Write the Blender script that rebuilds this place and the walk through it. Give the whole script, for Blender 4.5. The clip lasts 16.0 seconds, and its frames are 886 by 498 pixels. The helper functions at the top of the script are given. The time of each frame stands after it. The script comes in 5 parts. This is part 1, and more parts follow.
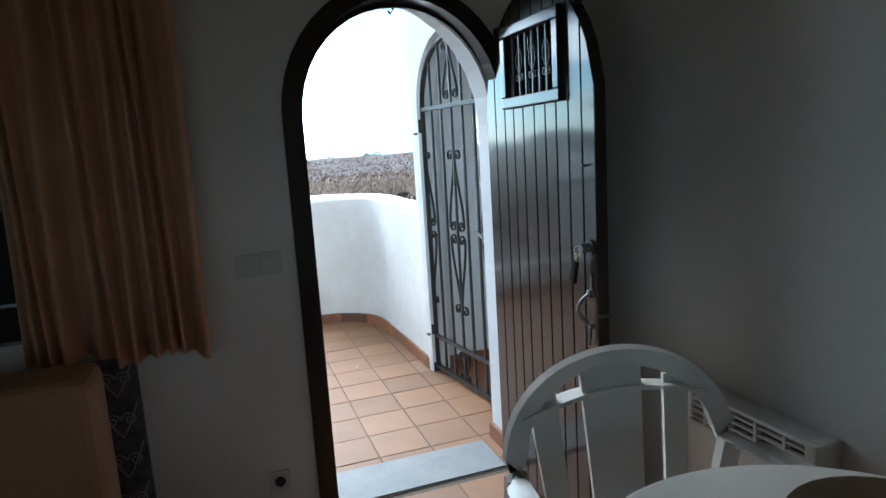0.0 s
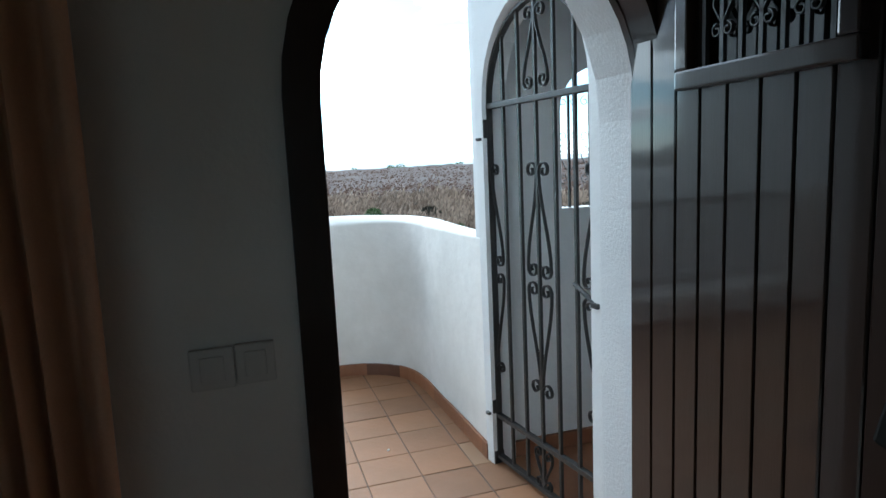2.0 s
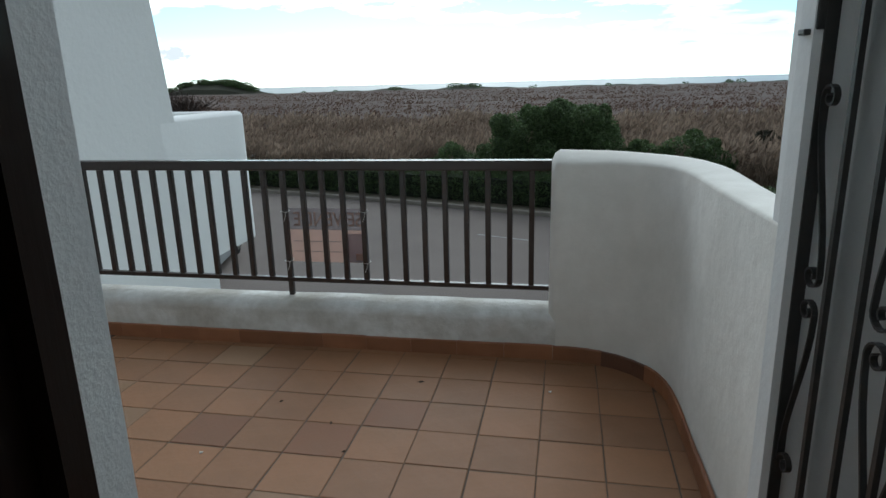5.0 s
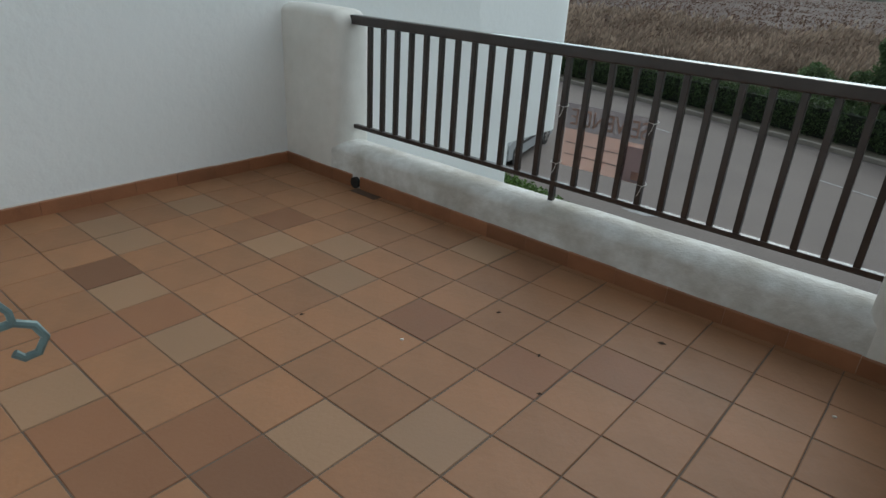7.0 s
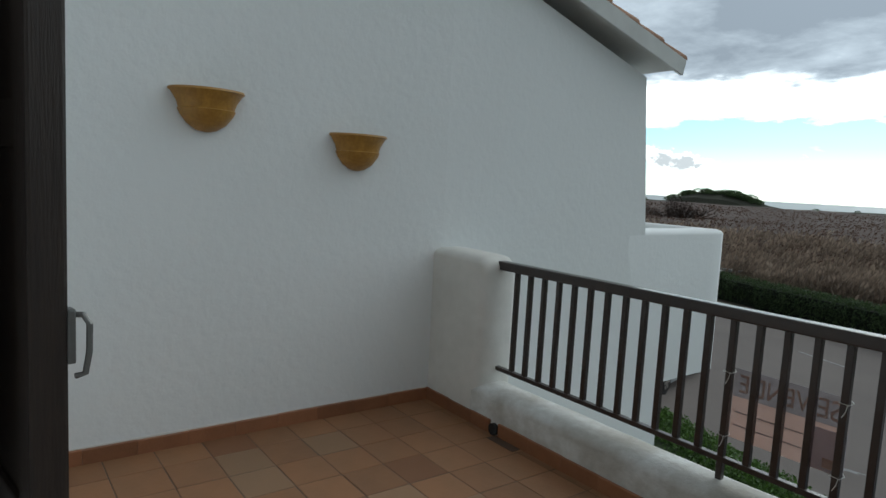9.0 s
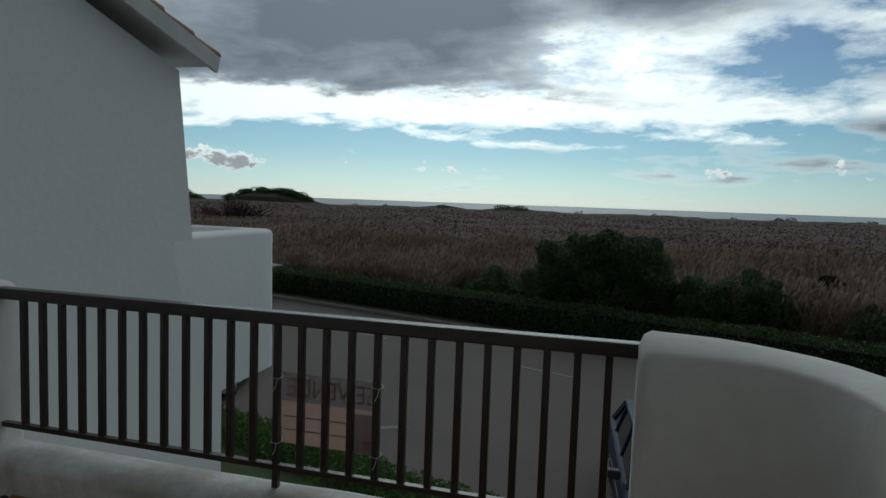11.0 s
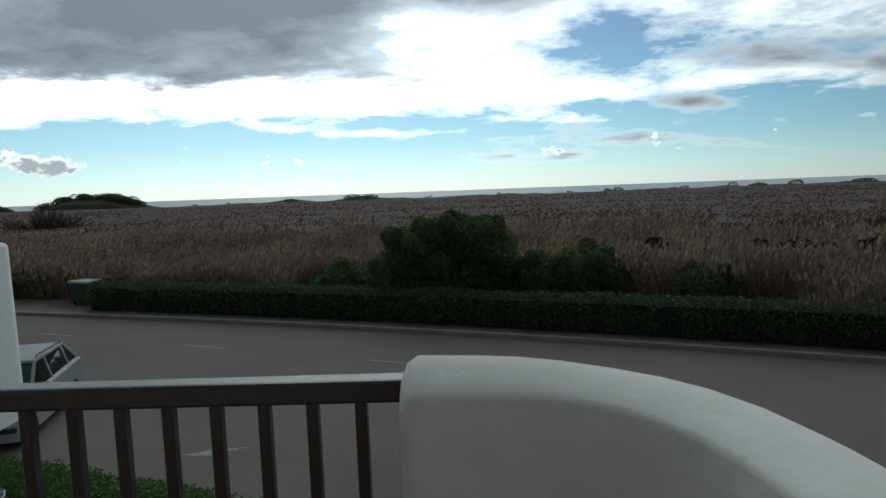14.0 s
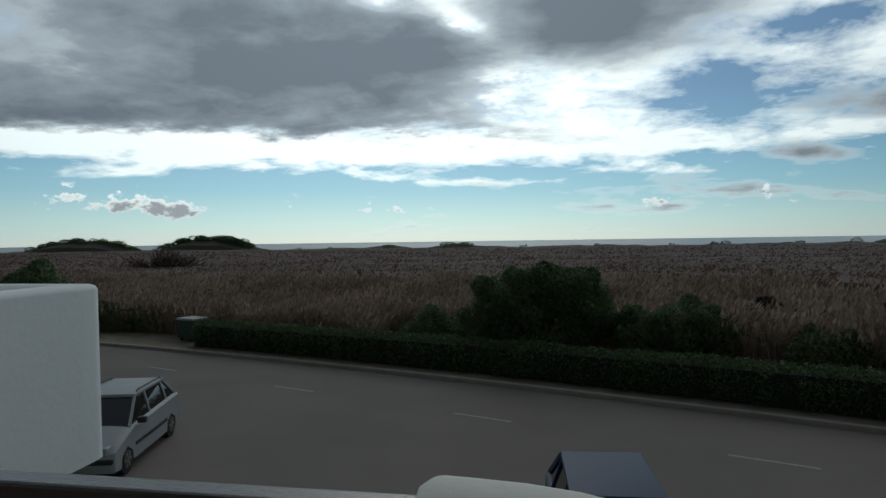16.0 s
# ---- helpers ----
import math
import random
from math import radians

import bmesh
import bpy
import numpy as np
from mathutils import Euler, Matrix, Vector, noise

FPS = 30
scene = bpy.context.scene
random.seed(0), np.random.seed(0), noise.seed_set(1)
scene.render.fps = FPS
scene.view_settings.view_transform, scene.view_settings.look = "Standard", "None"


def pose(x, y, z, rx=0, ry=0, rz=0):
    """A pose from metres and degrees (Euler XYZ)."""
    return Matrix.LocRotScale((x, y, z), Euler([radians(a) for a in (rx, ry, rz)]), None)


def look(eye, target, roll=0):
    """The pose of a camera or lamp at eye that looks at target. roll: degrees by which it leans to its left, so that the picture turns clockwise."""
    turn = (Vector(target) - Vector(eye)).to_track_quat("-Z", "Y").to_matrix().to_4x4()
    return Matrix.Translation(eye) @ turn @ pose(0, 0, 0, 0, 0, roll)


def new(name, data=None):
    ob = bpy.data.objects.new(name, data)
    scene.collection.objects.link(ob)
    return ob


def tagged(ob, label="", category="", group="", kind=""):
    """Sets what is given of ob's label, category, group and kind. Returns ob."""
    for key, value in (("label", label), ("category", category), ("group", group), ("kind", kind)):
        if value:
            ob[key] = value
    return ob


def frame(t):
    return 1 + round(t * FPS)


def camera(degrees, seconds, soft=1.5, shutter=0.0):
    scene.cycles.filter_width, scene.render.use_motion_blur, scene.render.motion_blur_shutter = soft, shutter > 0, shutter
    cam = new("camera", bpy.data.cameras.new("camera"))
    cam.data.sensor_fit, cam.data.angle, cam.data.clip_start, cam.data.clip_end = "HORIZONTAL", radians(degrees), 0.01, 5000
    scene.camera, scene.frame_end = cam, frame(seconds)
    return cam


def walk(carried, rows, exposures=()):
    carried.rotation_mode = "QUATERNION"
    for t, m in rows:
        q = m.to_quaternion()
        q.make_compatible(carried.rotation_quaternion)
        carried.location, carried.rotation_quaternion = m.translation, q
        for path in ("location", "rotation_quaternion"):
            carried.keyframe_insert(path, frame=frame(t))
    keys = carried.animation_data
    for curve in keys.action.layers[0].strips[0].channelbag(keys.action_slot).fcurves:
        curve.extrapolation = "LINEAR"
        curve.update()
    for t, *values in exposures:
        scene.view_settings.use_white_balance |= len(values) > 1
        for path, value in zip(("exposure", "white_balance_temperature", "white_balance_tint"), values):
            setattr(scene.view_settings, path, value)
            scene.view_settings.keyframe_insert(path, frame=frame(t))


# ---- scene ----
cam = camera(70.3, 16.0)
PATH = [
    (0, (0.671, 0.346, 1.426), (1.319, 2.21, 1.098), -3.5),
    (0.5, (0.71, 0.63, 1.405), (1.219, 2.548, 1.154), -3.7),
    (1, (0.747, 0.893, 1.42), (1.13, 2.833, 1.121), -4.1),
    (1.5, (0.811, 1.177, 1.397), (1.266, 3.094, 1.053), -2.5),
    (2, (0.825, 1.422, 1.421), (1.413, 3.313, 1.137), -2.6),
    (2.5, (0.947, 1.658, 1.41), (1.467, 3.567, 1.113), -3.4),
    (3, (1.079, 1.863, 1.423), (1.465, 3.803, 1.128), -3.4),
    (3.2, (1.102, 1.923, 1.423), (1.462, 3.868, 1.129), -2.9),
    (5.3, (1.328, 2.545, 1.405), (0.82, 4.407, 0.881), -1.4),
    (5.5, (1.322, 2.596, 1.381), (0.752, 4.445, 0.872), -0.9),
    (6, (1.285, 2.696, 1.331), (0.637, 4.504, 0.772), 1.8),
    (6.5, (1.313, 2.817, 1.332), (0.268, 4.324, 0.532), 1.3),
    (7, (1.325, 2.949, 1.325), (0.169, 4.359, 0.504), 3.6),
    (7.5, (1.286, 3.02, 1.322), (-0.047, 4.23, 0.452), 3.5),
    (8, (1.245, 3.055, 1.369), (-0.384, 4.072, 0.811), 0.7),
    (8.2, (1.239, 3.052, 1.399), (-0.46, 4.019, 0.978), 1.0),
    (10.3, (1.06, 3.151, 1.527), (0.084, 4.896, 1.496), 4.0),
    (10.5, (1.065, 3.171, 1.523), (0.248, 4.995, 1.454), 4.1),
    (11, (1.135, 3.311, 1.512), (0.618, 5.237, 1.361), 2.0),
    (11.5, (1.245, 3.495, 1.5), (0.965, 5.472, 1.38), 2.3),
    (12, (1.294, 3.633, 1.463), (1.264, 5.629, 1.326), 1.9),
    (12.5, (1.279, 3.79, 1.461), (1.508, 5.772, 1.322), 1.5),
    (13, (1.278, 3.945, 1.451), (1.6, 5.909, 1.256), 0.3),
    (13.5, (1.343, 4.111, 1.449), (1.476, 6.096, 1.246), -1.1),
    (14, (1.401, 4.273, 1.447), (1.335, 6.263, 1.26), -2.1),
    (14.5, (1.401, 4.426, 1.451), (1.338, 6.417, 1.275), -1.7),
    (15, (1.43, 4.635, 1.43), (1.664, 6.62, 1.385), -1.0),
    (15.5, (1.468, 4.724, 1.428), (1.525, 6.723, 1.388), -0.8),
    (16, (1.505, 4.616, 1.482), (1.144, 6.583, 1.455), -0.8),
]
EXPOSURES = [(0, 1.85, 5450, 4), (1.0, 1.58, 5450, 4), (2.5, 0.9, 5700, 4), (3.2, 0.3, 5800, 5), (5.3, -0.15, 6200, 6), (6.5, -0.1, 6300, 6), (7.1, 0.1, 6350, 6), (8.2, 0.15, 6450, 6), (9.2, -0.7, 6300, 6), (10.3, -1.6, 6250, 5), (12, -1.42, 6250, 5), (13.6, -1.15, 6250, 5), (14.5, -1.1, 6250, 5), (15, -1.4, 6250, 5), (16, -1.52, 6250, 5)]
walk(cam, [(t, look(eye, target, roll)) for t, eye, target, roll in PATH], EXPOSURES)

# ---- world and sun ----
SUN_EL, SUN_AZ = radians(34), radians(-14)
world = bpy.data.worlds.new("sky")
scene.world = world
world.use_nodes = True


def sky_nodes():
    nt = world.node_tree
    nt.nodes.clear()
    N, L = nt.nodes.new, nt.links.new

    def math_node(op, a, b=None, clamp=False):
        n = N("ShaderNodeMath")
        n.operation, n.use_clamp = op, clamp
        for i, v in enumerate((a, b)):
            if v is None:
                continue
            if isinstance(v, (int, float)):
                n.inputs[i].default_value = v
            else:
                L(v, n.inputs[i])
        return n.outputs[0]

    def ramp(fac, stops):
        n = N("ShaderNodeValToRGB")
        while len(n.color_ramp.elements) < len(stops):
            n.color_ramp.elements.new(0.5)
        for e, (p, c) in zip(n.color_ramp.elements, stops):
            e.position, e.color = p, (*c, 1) if len(c) == 3 else c
        L(fac, n.inputs[0])
        return n.outputs[0]

    def mixed(fac, a, b, kind="MIX"):
        n = N("ShaderNodeMix")
        n.data_type, n.blend_type = "RGBA", kind
        if isinstance(fac, (int, float)):
            n.inputs[0].default_value = fac
        else:
            L(fac, n.inputs[0])
        for i, v in ((6, a), (7, b)):
            if isinstance(v, tuple):
                n.inputs[i].default_value = (*v, 1)
            else:
                L(v, n.inputs[i])
        return n.outputs[2]

    out, bg = N("ShaderNodeOutputWorld"), N("ShaderNodeBackground")
    sky = N("ShaderNodeTexSky")
    sky.sky_type, sky.sun_disc = "NISHITA", False
    sky.sun_elevation, sky.sun_rotation = SUN_EL, SUN_AZ
    sky.air_density, sky.dust_density, sky.ozone_density = 1.0, 0.6, 1.5
    co, sep = N("ShaderNodeTexCoord"), N("ShaderNodeSeparateXYZ")
    L(co.outputs["Generated"], sep.inputs[0])
    x, y, z = sep.outputs
    up = math_node("MAXIMUM", z, 0.0)
    lift = math_node("ADD", up, 0.17)
    comb = N("ShaderNodeCombineXYZ")
    L(math_node("DIVIDE", x, lift), comb.inputs[0])
    L(math_node("DIVIDE", y, lift), comb.inputs[1])

    def cloud_noise(scale, offset, detail, rough, stretch=(1, 1, 1), turn=0.0, warp=0.4):
        m = N("ShaderNodeMapping")
        L(comb.outputs[0], m.inputs[0])
        m.inputs["Location"].default_value, m.inputs["Scale"].default_value = offset, stretch
        m.inputs["Rotation"].default_value = (0, 0, turn)
        n = N("ShaderNodeTexNoise")
        n.inputs["Scale"].default_value, n.inputs["Detail"].default_value = scale, detail
        n.inputs["Roughness"].default_value, n.inputs["Distortion"].default_value = rough, warp
        L(m.outputs[0], n.inputs[0])
        return n.outputs[0]

    def smooth(v, lo, hi):
        n = N("ShaderNodeMapRange")
        n.interpolation_type = "SMOOTHSTEP"
        n.inputs[1].default_value, n.inputs[2].default_value = lo, hi
        L(v, n.inputs[0])
        return n.outputs[0]

    def add(*terms):
        total = terms[0]
        for term in terms[1:]:
            total = math_node("ADD", total, term)
        return total

    def times(a, b):
        return math_node("MULTIPLY", a, b)

    # bearing and height above the horizon, in degrees
    az = times(math_node("ARCTAN2", x, y), 57.3)
    el = times(math_node("ARCSINE", z), 57.3)

    def bank(a0, e0, wide, tall, slope=0.0):
        """A soft oval cloud or gap in the sky about a bearing and a height."""
        da = math_node("SUBTRACT", az, a0)
        de = math_node("SUBTRACT", math_node("SUBTRACT", el, e0), times(da, slope))
        qa, qe = times(da, 1 / wide), times(de, 1 / tall)
        return math_node("EXPONENT", times(add(times(qa, qa), times(qe, qe)), -1.0))

    # clear sky: white-blue at the horizon, deeper above
    base = mixed(1.0, sky.outputs[0], (0.13, 0.13, 0.13), "MULTIPLY")
    clear = ramp(up, [(0.0, (1.7, 1.95, 1.85)), (0.03, (1.3, 1.85, 1.85)), (0.075, (0.75, 1.38, 1.65)), (0.13, (0.5, 1.02, 1.42)), (0.22, (0.36, 0.66, 1.05)), (0.5, (0.22, 0.38, 0.68))])
    clear = mixed(0.2, clear, base)
    rolls = cloud_noise(1.15, (3.1, 1.7, 0), 6, 0.44, (0.55, 1.15, 1), 0.12, 0.5)
    lumps = cloud_noise(3.0, (0.4, 5.2, 2.0), 8, 0.58, (1.15, 1.0, 1), 0.2, 0.3)
    wisp = cloud_noise(7.5, (7.4, 2.2, 1.0), 8, 0.62, (1.0, 1.1, 1), -0.25, 0.3)
    n_roll = math_node("SUBTRACT", rolls, 0.5)
    n_lump = math_node("SUBTRACT", lumps, 0.5)
    n_wisp = math_node("SUBTRACT", wisp, 0.5)
    # white cloud: none close to the horizon, then bright streaks, then broken cover with blue gaps
    edge = add(el, times(n_roll, 7.0), times(n_lump, 3.0))
    veil = add(times(smooth(edge, 4.6, 8.6), 1.35), -0.62, times(n_lump, 2.4), times(n_wisp, 1.6), times(n_roll, 1.1))
    for a0, e0, wide, tall, slope, amount in ((-9, 5.3, 9, 0.45, -0.05, 0.9), (-38, 5.7, 8, 0.4, 0.0, 0.8), (8, 5.8, 5, 0.7, -0.06, 0.8), (-28, 7.8, 30, 1.5, 0.0, 0.9), (4, 9.5, 8, 4.5, 0.0, 0.5),
                                            (34, 4.6, 10, 0.5, 0.03, 0.6), (14, 11.6, 7.5, 2.6, 0.0, -1.25), (30, 9.6, 4, 0.9, 0.05, -0.9), (22, 16.5, 6, 1.3, 0.1, -0.9), (-12, 6.6, 10, 0.6, -0.04, -0.6)):
        veil = add(veil, times(bank(a0, e0, wide, tall, slope), amount))
    alpha = math_node("MULTIPLY", veil, 1.05, True)
    # grey undersides: one long slab to the west, smaller ones overhead and to the east
    reach = add(az, times(math_node("SUBTRACT", el, 12.0), 0.9), times(n_lump, 14.0), times(n_wisp, 8.0))
    floor_el = add(el, times(n_roll, 5.0), times(n_wisp, 2.5))
    slab = times(smooth(floor_el, 8.3, 10.6), math_node("SUBTRACT", 1.0, smooth(reach, -9.0, 1.0)))
    behind = smooth(math_node("ABSOLUTE", az), 55, 80)
    grey = add(times(slab, 0.74), times(smooth(el, 24, 40), 0.3), times(behind, 0.08), -0.2, times(n_roll, 2.4), times(n_lump, 0.8), times(n_wisp, 0.3))
    for a0, e0, wide, tall, slope, amount in ((2, 20.5, 10, 4.6, -0.1, 0.85), (43, 10.5, 9, 5, 0.0, 0.95), (-32, 19, 14, 4.5, 0.0, 0.4), (24, 10.0, 4.5, 1.6, 0.0, 0.35), (19.5, 6.6, 4.0, 0.75, -0.05, 0.75), (9.5, 5.2, 4, 0.4, 0.0, 0.35), (6, 9.8, 3.5, 0.8, 0.0, 0.3),
                                            (-16, 20.5, 2.6, 0.9, -0.2, -0.5), (-8.5, 19, 2.4, 1.1, -0.3, -0.45), (-30, 8.2, 30, 1.2, 0.0, -0.3)):
        grey = add(grey, times(bank(a0, e0, wide, tall, slope), amount))
    thick = math_node("MULTIPLY", grey, 1.25, True)
    lit = ramp(thick, [(0.0, (2.25, 2.42, 2.42)), (0.12, (1.85, 1.98, 1.98)), (0.34, (1.07, 1.17, 1.24)), (0.6, (0.60, 0.69, 0.78)), (1.0, (0.335, 0.395, 0.465))])
    col = mixed(math_node("MAXIMUM", alpha, math_node("MULTIPLY", thick, 2.2, True)), clear, lit)
    # small cumulus in a row just above the horizon, larger to the west
    puff = N("ShaderNodeTexNoise")
    pm = N("ShaderNodeMapping")
    L(co.outputs["Generated"], pm.inputs[0])
    pm.inputs["Scale"].default_value = (1, 1, 1.5)
    L(pm.outputs[0], puff.inputs[0])
    puff.inputs["Scale"].default_value, puff.inputs["Detail"].default_value, puff.inputs["Roughness"].default_value = 19, 6, 0.6
    west = math_node("SUBTRACT", 1.0, smooth(az, -34, -22))
    body = add(puff.outputs[0], -0.715, times(west, 0.115), times(times(smooth(el, 2.2, 2.9), math_node("SUBTRACT", 1.0, smooth(el, 3.6, 4.9))), 0.09))
    body = times(body, times(smooth(el, 1.6, 2.4), math_node("SUBTRACT", 1.0, smooth(el, 4.4, 5.2))))
    pf = math_node("MULTIPLY", body, 26, True)
    shaded = add(times(body, 9.0), times(math_node("SUBTRACT", 3.3, el), 0.3))
    col = mixed(pf, col, ramp(shaded, [(0.0, (2.3, 2.4, 2.35)), (0.55, (1.7, 1.8, 1.8)), (1.0, (0.8, 0.86, 0.9))]))
    # the half of the sky round the hidden sun is the brighter one
    sd = (math.sin(SUN_AZ) * math.cos(SUN_EL), math.cos(SUN_AZ) * math.cos(SUN_EL), math.sin(SUN_EL))
    dot = N("ShaderNodeVectorMath")
    dot.operation = "DOT_PRODUCT"
    L(co.outputs["Generated"], dot.inputs[0])
    dot.inputs[1].default_value = sd
    glow = math_node("ADD", 0.30, math_node("MULTIPLY", math_node("POWER", math_node("MAXIMUM", dot.outputs["Value"], 0.0), 2.0), 1.34))
    gl = N("ShaderNodeCombineXYZ")
    for q in range(3):
        L(glow, gl.inputs[q])
    col = mixed(1.0, col, gl.outputs[0], "MULTIPLY")
    L(col, bg.inputs[0])
    bg.inputs[1].default_value = 1.0
    L(bg.outputs[0], out.inputs[0])


sky_nodes()
sun_data = bpy.data.lights.new("sun", "SUN")
sun_data.energy, sun_data.angle, sun_data.color = 0.6, radians(24), (1.0, 0.95, 0.87)
sun = new("sun", sun_data)
sun.matrix_world = look((0, 0, 0), (-math.sin(SUN_AZ) * math.cos(SUN_EL), -math.cos(SUN_AZ) * math.cos(SUN_EL), -math.sin(SUN_EL)))
sun.location = (0, 30, 40)


# ---- materials ----
def material(name, color, rough=0.6, metal=0.0, vary=0.0, scale=4.0, bump=0.0, bump_scale=60.0, fine=0.0, fine_scale=40.0, tint=None,
             island=0.0, per_object=0.0, spec=0.5, coat=0.0, stretch=(1, 1, 1), rough_vary=0.0):
    """Procedural surface: a base colour, broad and fine variation towards tint, relief."""
    m = bpy.data.materials.new(name)
    m.use_nodes = True
    nt = m.node_tree
    N, L = nt.nodes.new, nt.links.new
    b = nt.nodes["Principled BSDF"]
    b.inputs["Roughness"].default_value, b.inputs["Metallic"].default_value = rough, metal
    b.inputs["Specular IOR Level"].default_value, b.inputs["Coat Weight"].default_value = spec, coat
    b.inputs["Coat Roughness"].default_value = 0.15
    co = N("ShaderNodeTexCoord")
    mp = N("ShaderNodeMapping")
    mp.inputs["Scale"].default_value = stretch
    L(co.outputs["Object"], mp.inputs[0])
    tint = tint or tuple(c * 0.55 for c in color)

    def noise_tex(sc, detail, rg=0.55):
        n = N("ShaderNodeTexNoise")
        n.inputs["Scale"].default_value, n.inputs["Detail"].default_value, n.inputs["Roughness"].default_value = sc, detail, rg
        L(mp.outputs[0], n.inputs[0])
        return n.outputs[0]

    def mix(fac, a, c):
        n = N("ShaderNodeMix")
        n.data_type = "RGBA"
        L(fac, n.inputs[0])
        for i, v in ((6, a), (7, c)):
            if isinstance(v, tuple):
                n.inputs[i].default_value = (*v, 1)
            else:
                L(v, n.inputs[i])
        return n.outputs[2]

    def span(v, lo, hi, amount):
        n = N("ShaderNodeMapRange")
        n.inputs[1].default_value, n.inputs[2].default_value, n.inputs[4].default_value = lo, hi, amount
        L(v, n.inputs[0])
        return n.outputs[0]

    col = color
    if vary:
        col = mix(span(noise_tex(scale, 5), 0.35, 0.75, vary), col, tint)
    if fine:
        col = mix(span(noise_tex(fine_scale, 4), 0.35, 0.75, fine), col, tint)
    for amount, node, sock in ((per_object, "ShaderNodeObjectInfo", "Random"), (island, "ShaderNodeNewGeometry", "Random Per Island")):
        if amount:
            n = N(node)
            hs = N("ShaderNodeHueSaturation")
            L(span(n.outputs[sock], 0, 1, 1.0), hs.inputs["Fac"])
            hs.inputs["Fac"].default_value = 1
            nt.links.remove(hs.inputs["Fac"].links[0])
            mr = N("ShaderNodeMapRange")
            mr.inputs[3].default_value, mr.inputs[4].default_value = 1 - amount, 1 + amount
            L(n.outputs[sock], mr.inputs[0])
            L(mr.outputs[0], hs.inputs["Value"])
            if isinstance(col, tuple):
                hs.inputs["Color"].default_value = (*col, 1)
            else:
                L(col, hs.inputs["Color"])
            col = hs.outputs[0]
    if isinstance(col, tuple):
        b.inputs["Base Color"].default_value = (*col, 1)
    else:
        L(col, b.inputs["Base Color"])
    if rough_vary:
        L(span(noise_tex(scale * 2, 4), 0.3, 0.7, 1), b.inputs["Roughness"])
        nt.links.remove(b.inputs["Roughness"].links[0])
        mr = N("ShaderNodeMapRange")
        mr.inputs[3].default_value, mr.inputs[4].default_value = rough - rough_vary, rough + rough_vary
        L(noise_tex(scale * 2, 4), mr.inputs[0])
        L(mr.outputs[0], b.inputs["Roughness"])
    if bump:
        bn = N("ShaderNodeBump")
        bn.inputs["Strength"].default_value, bn.inputs["Distance"].default_value = bump, 0.02
        L(noise_tex(bump_scale, 5, 0.6), bn.inputs["Height"])
        L(bn.outputs[0], b.inputs["Normal"])
    return m


WHITEWASH = material("whitewash", (0.765, 0.742, 0.70), 0.85, vary=0.6, scale=1.8, fine=0.25, fine_scale=11, tint=(0.52, 0.495, 0.445), bump=0.2, bump_scale=14)
WHITE_SMOOTH = material("painted_render", (0.765, 0.775, 0.77), 0.85, vary=0.25, scale=1.2, tint=(0.66, 0.67, 0.66), bump=0.2, bump_scale=18)
WHITEWASH_WORN = material("worn_whitewash", (0.75, 0.75, 0.73), 0.88, vary=0.95, scale=3.2, fine=0.4, fine_scale=16, tint=(0.36, 0.325, 0.27), bump=0.4, bump_scale=20)
ROUGH_PLASTER = material("rough_plaster", (0.74, 0.75, 0.75), 0.9, vary=0.3, scale=3, bump=0.2, bump_scale=85)
ROOM_WALL = material("room_wall", (0.62, 0.58, 0.52), 0.8, vary=0.25, scale=1.5, bump=0.15, bump_scale=30)
TERRACOTTA = material("terracotta", (0.285, 0.129, 0.056), 0.62, vary=0.6, scale=4, fine=0.3, fine_scale=60, tint=(0.215, 0.115, 0.058), per_object=0.13, bump=0.12, bump_scale=30, rough_vary=0.1)
TERRACOTTA_DARK = material("terracotta_dark", (0.19, 0.082, 0.036), 0.68, vary=0.5, scale=5, tint=(0.21, 0.098, 0.046), per_object=0.2, bump=0.1)
TERRACOTTA_RUDDY = material("terracotta_ruddy", (0.23, 0.098, 0.046), 0.62, vary=0.5, scale=5, tint=(0.2, 0.1, 0.05), per_object=0.1, bump=0.1)
TERRACOTTA_PALE = material("terracotta_pale", (0.262, 0.152, 0.082), 0.6, vary=0.5, scale=4, tint=(0.30, 0.165, 0.088), per_object=0.12, bump=0.1)
GROUT = material("grout", (0.125, 0.092, 0.068), 0.9, vary=0.6, scale=6, bump=0.3)
SKIRT_TILE = material("skirting_tile", (0.29, 0.12, 0.056), 0.5, vary=0.5, scale=6, per_object=0.22, bump=0.15)
SKIRT_DARK = material("skirting_tile_dark", (0.13, 0.055, 0.03), 0.5, vary=0.5, scale=6, bump=0.15)
IRON = material("painted_iron", (0.022, 0.024, 0.024), 0.42, 0.0, vary=0.6, scale=20, tint=(0.055, 0.042, 0.036), bump=0.12, bump_scale=120)
RAIL_WOOD = material("brown_rail_paint", (0.026, 0.017, 0.014), 0.3, vary=0.5, scale=15, tint=(0.045, 0.03, 0.024), coat=0.3, bump=0.15, bump_scale=80)
DARK_WOOD = material("varnished_dark_wood", (0.03, 0.019, 0.015), 0.3, vary=0.6, scale=6, fine=0.4, fine_scale=30, tint=(0.022, 0.013, 0.01), bump=0.05, bump_scale=40, stretch=(6, 6, 0.5), coat=0.6, spec=0.12)
DARK_WOOD.node_tree.nodes["Principled BSDF"].inputs["Coat Roughness"].default_value = 0.07
ASPHALT = material("asphalt", (0.15, 0.124, 0.111), 0.85, vary=0.6, scale=0.35, fine=0.3, fine_scale=30, tint=(0.098, 0.081, 0.073), bump=0.2, bump_scale=150)
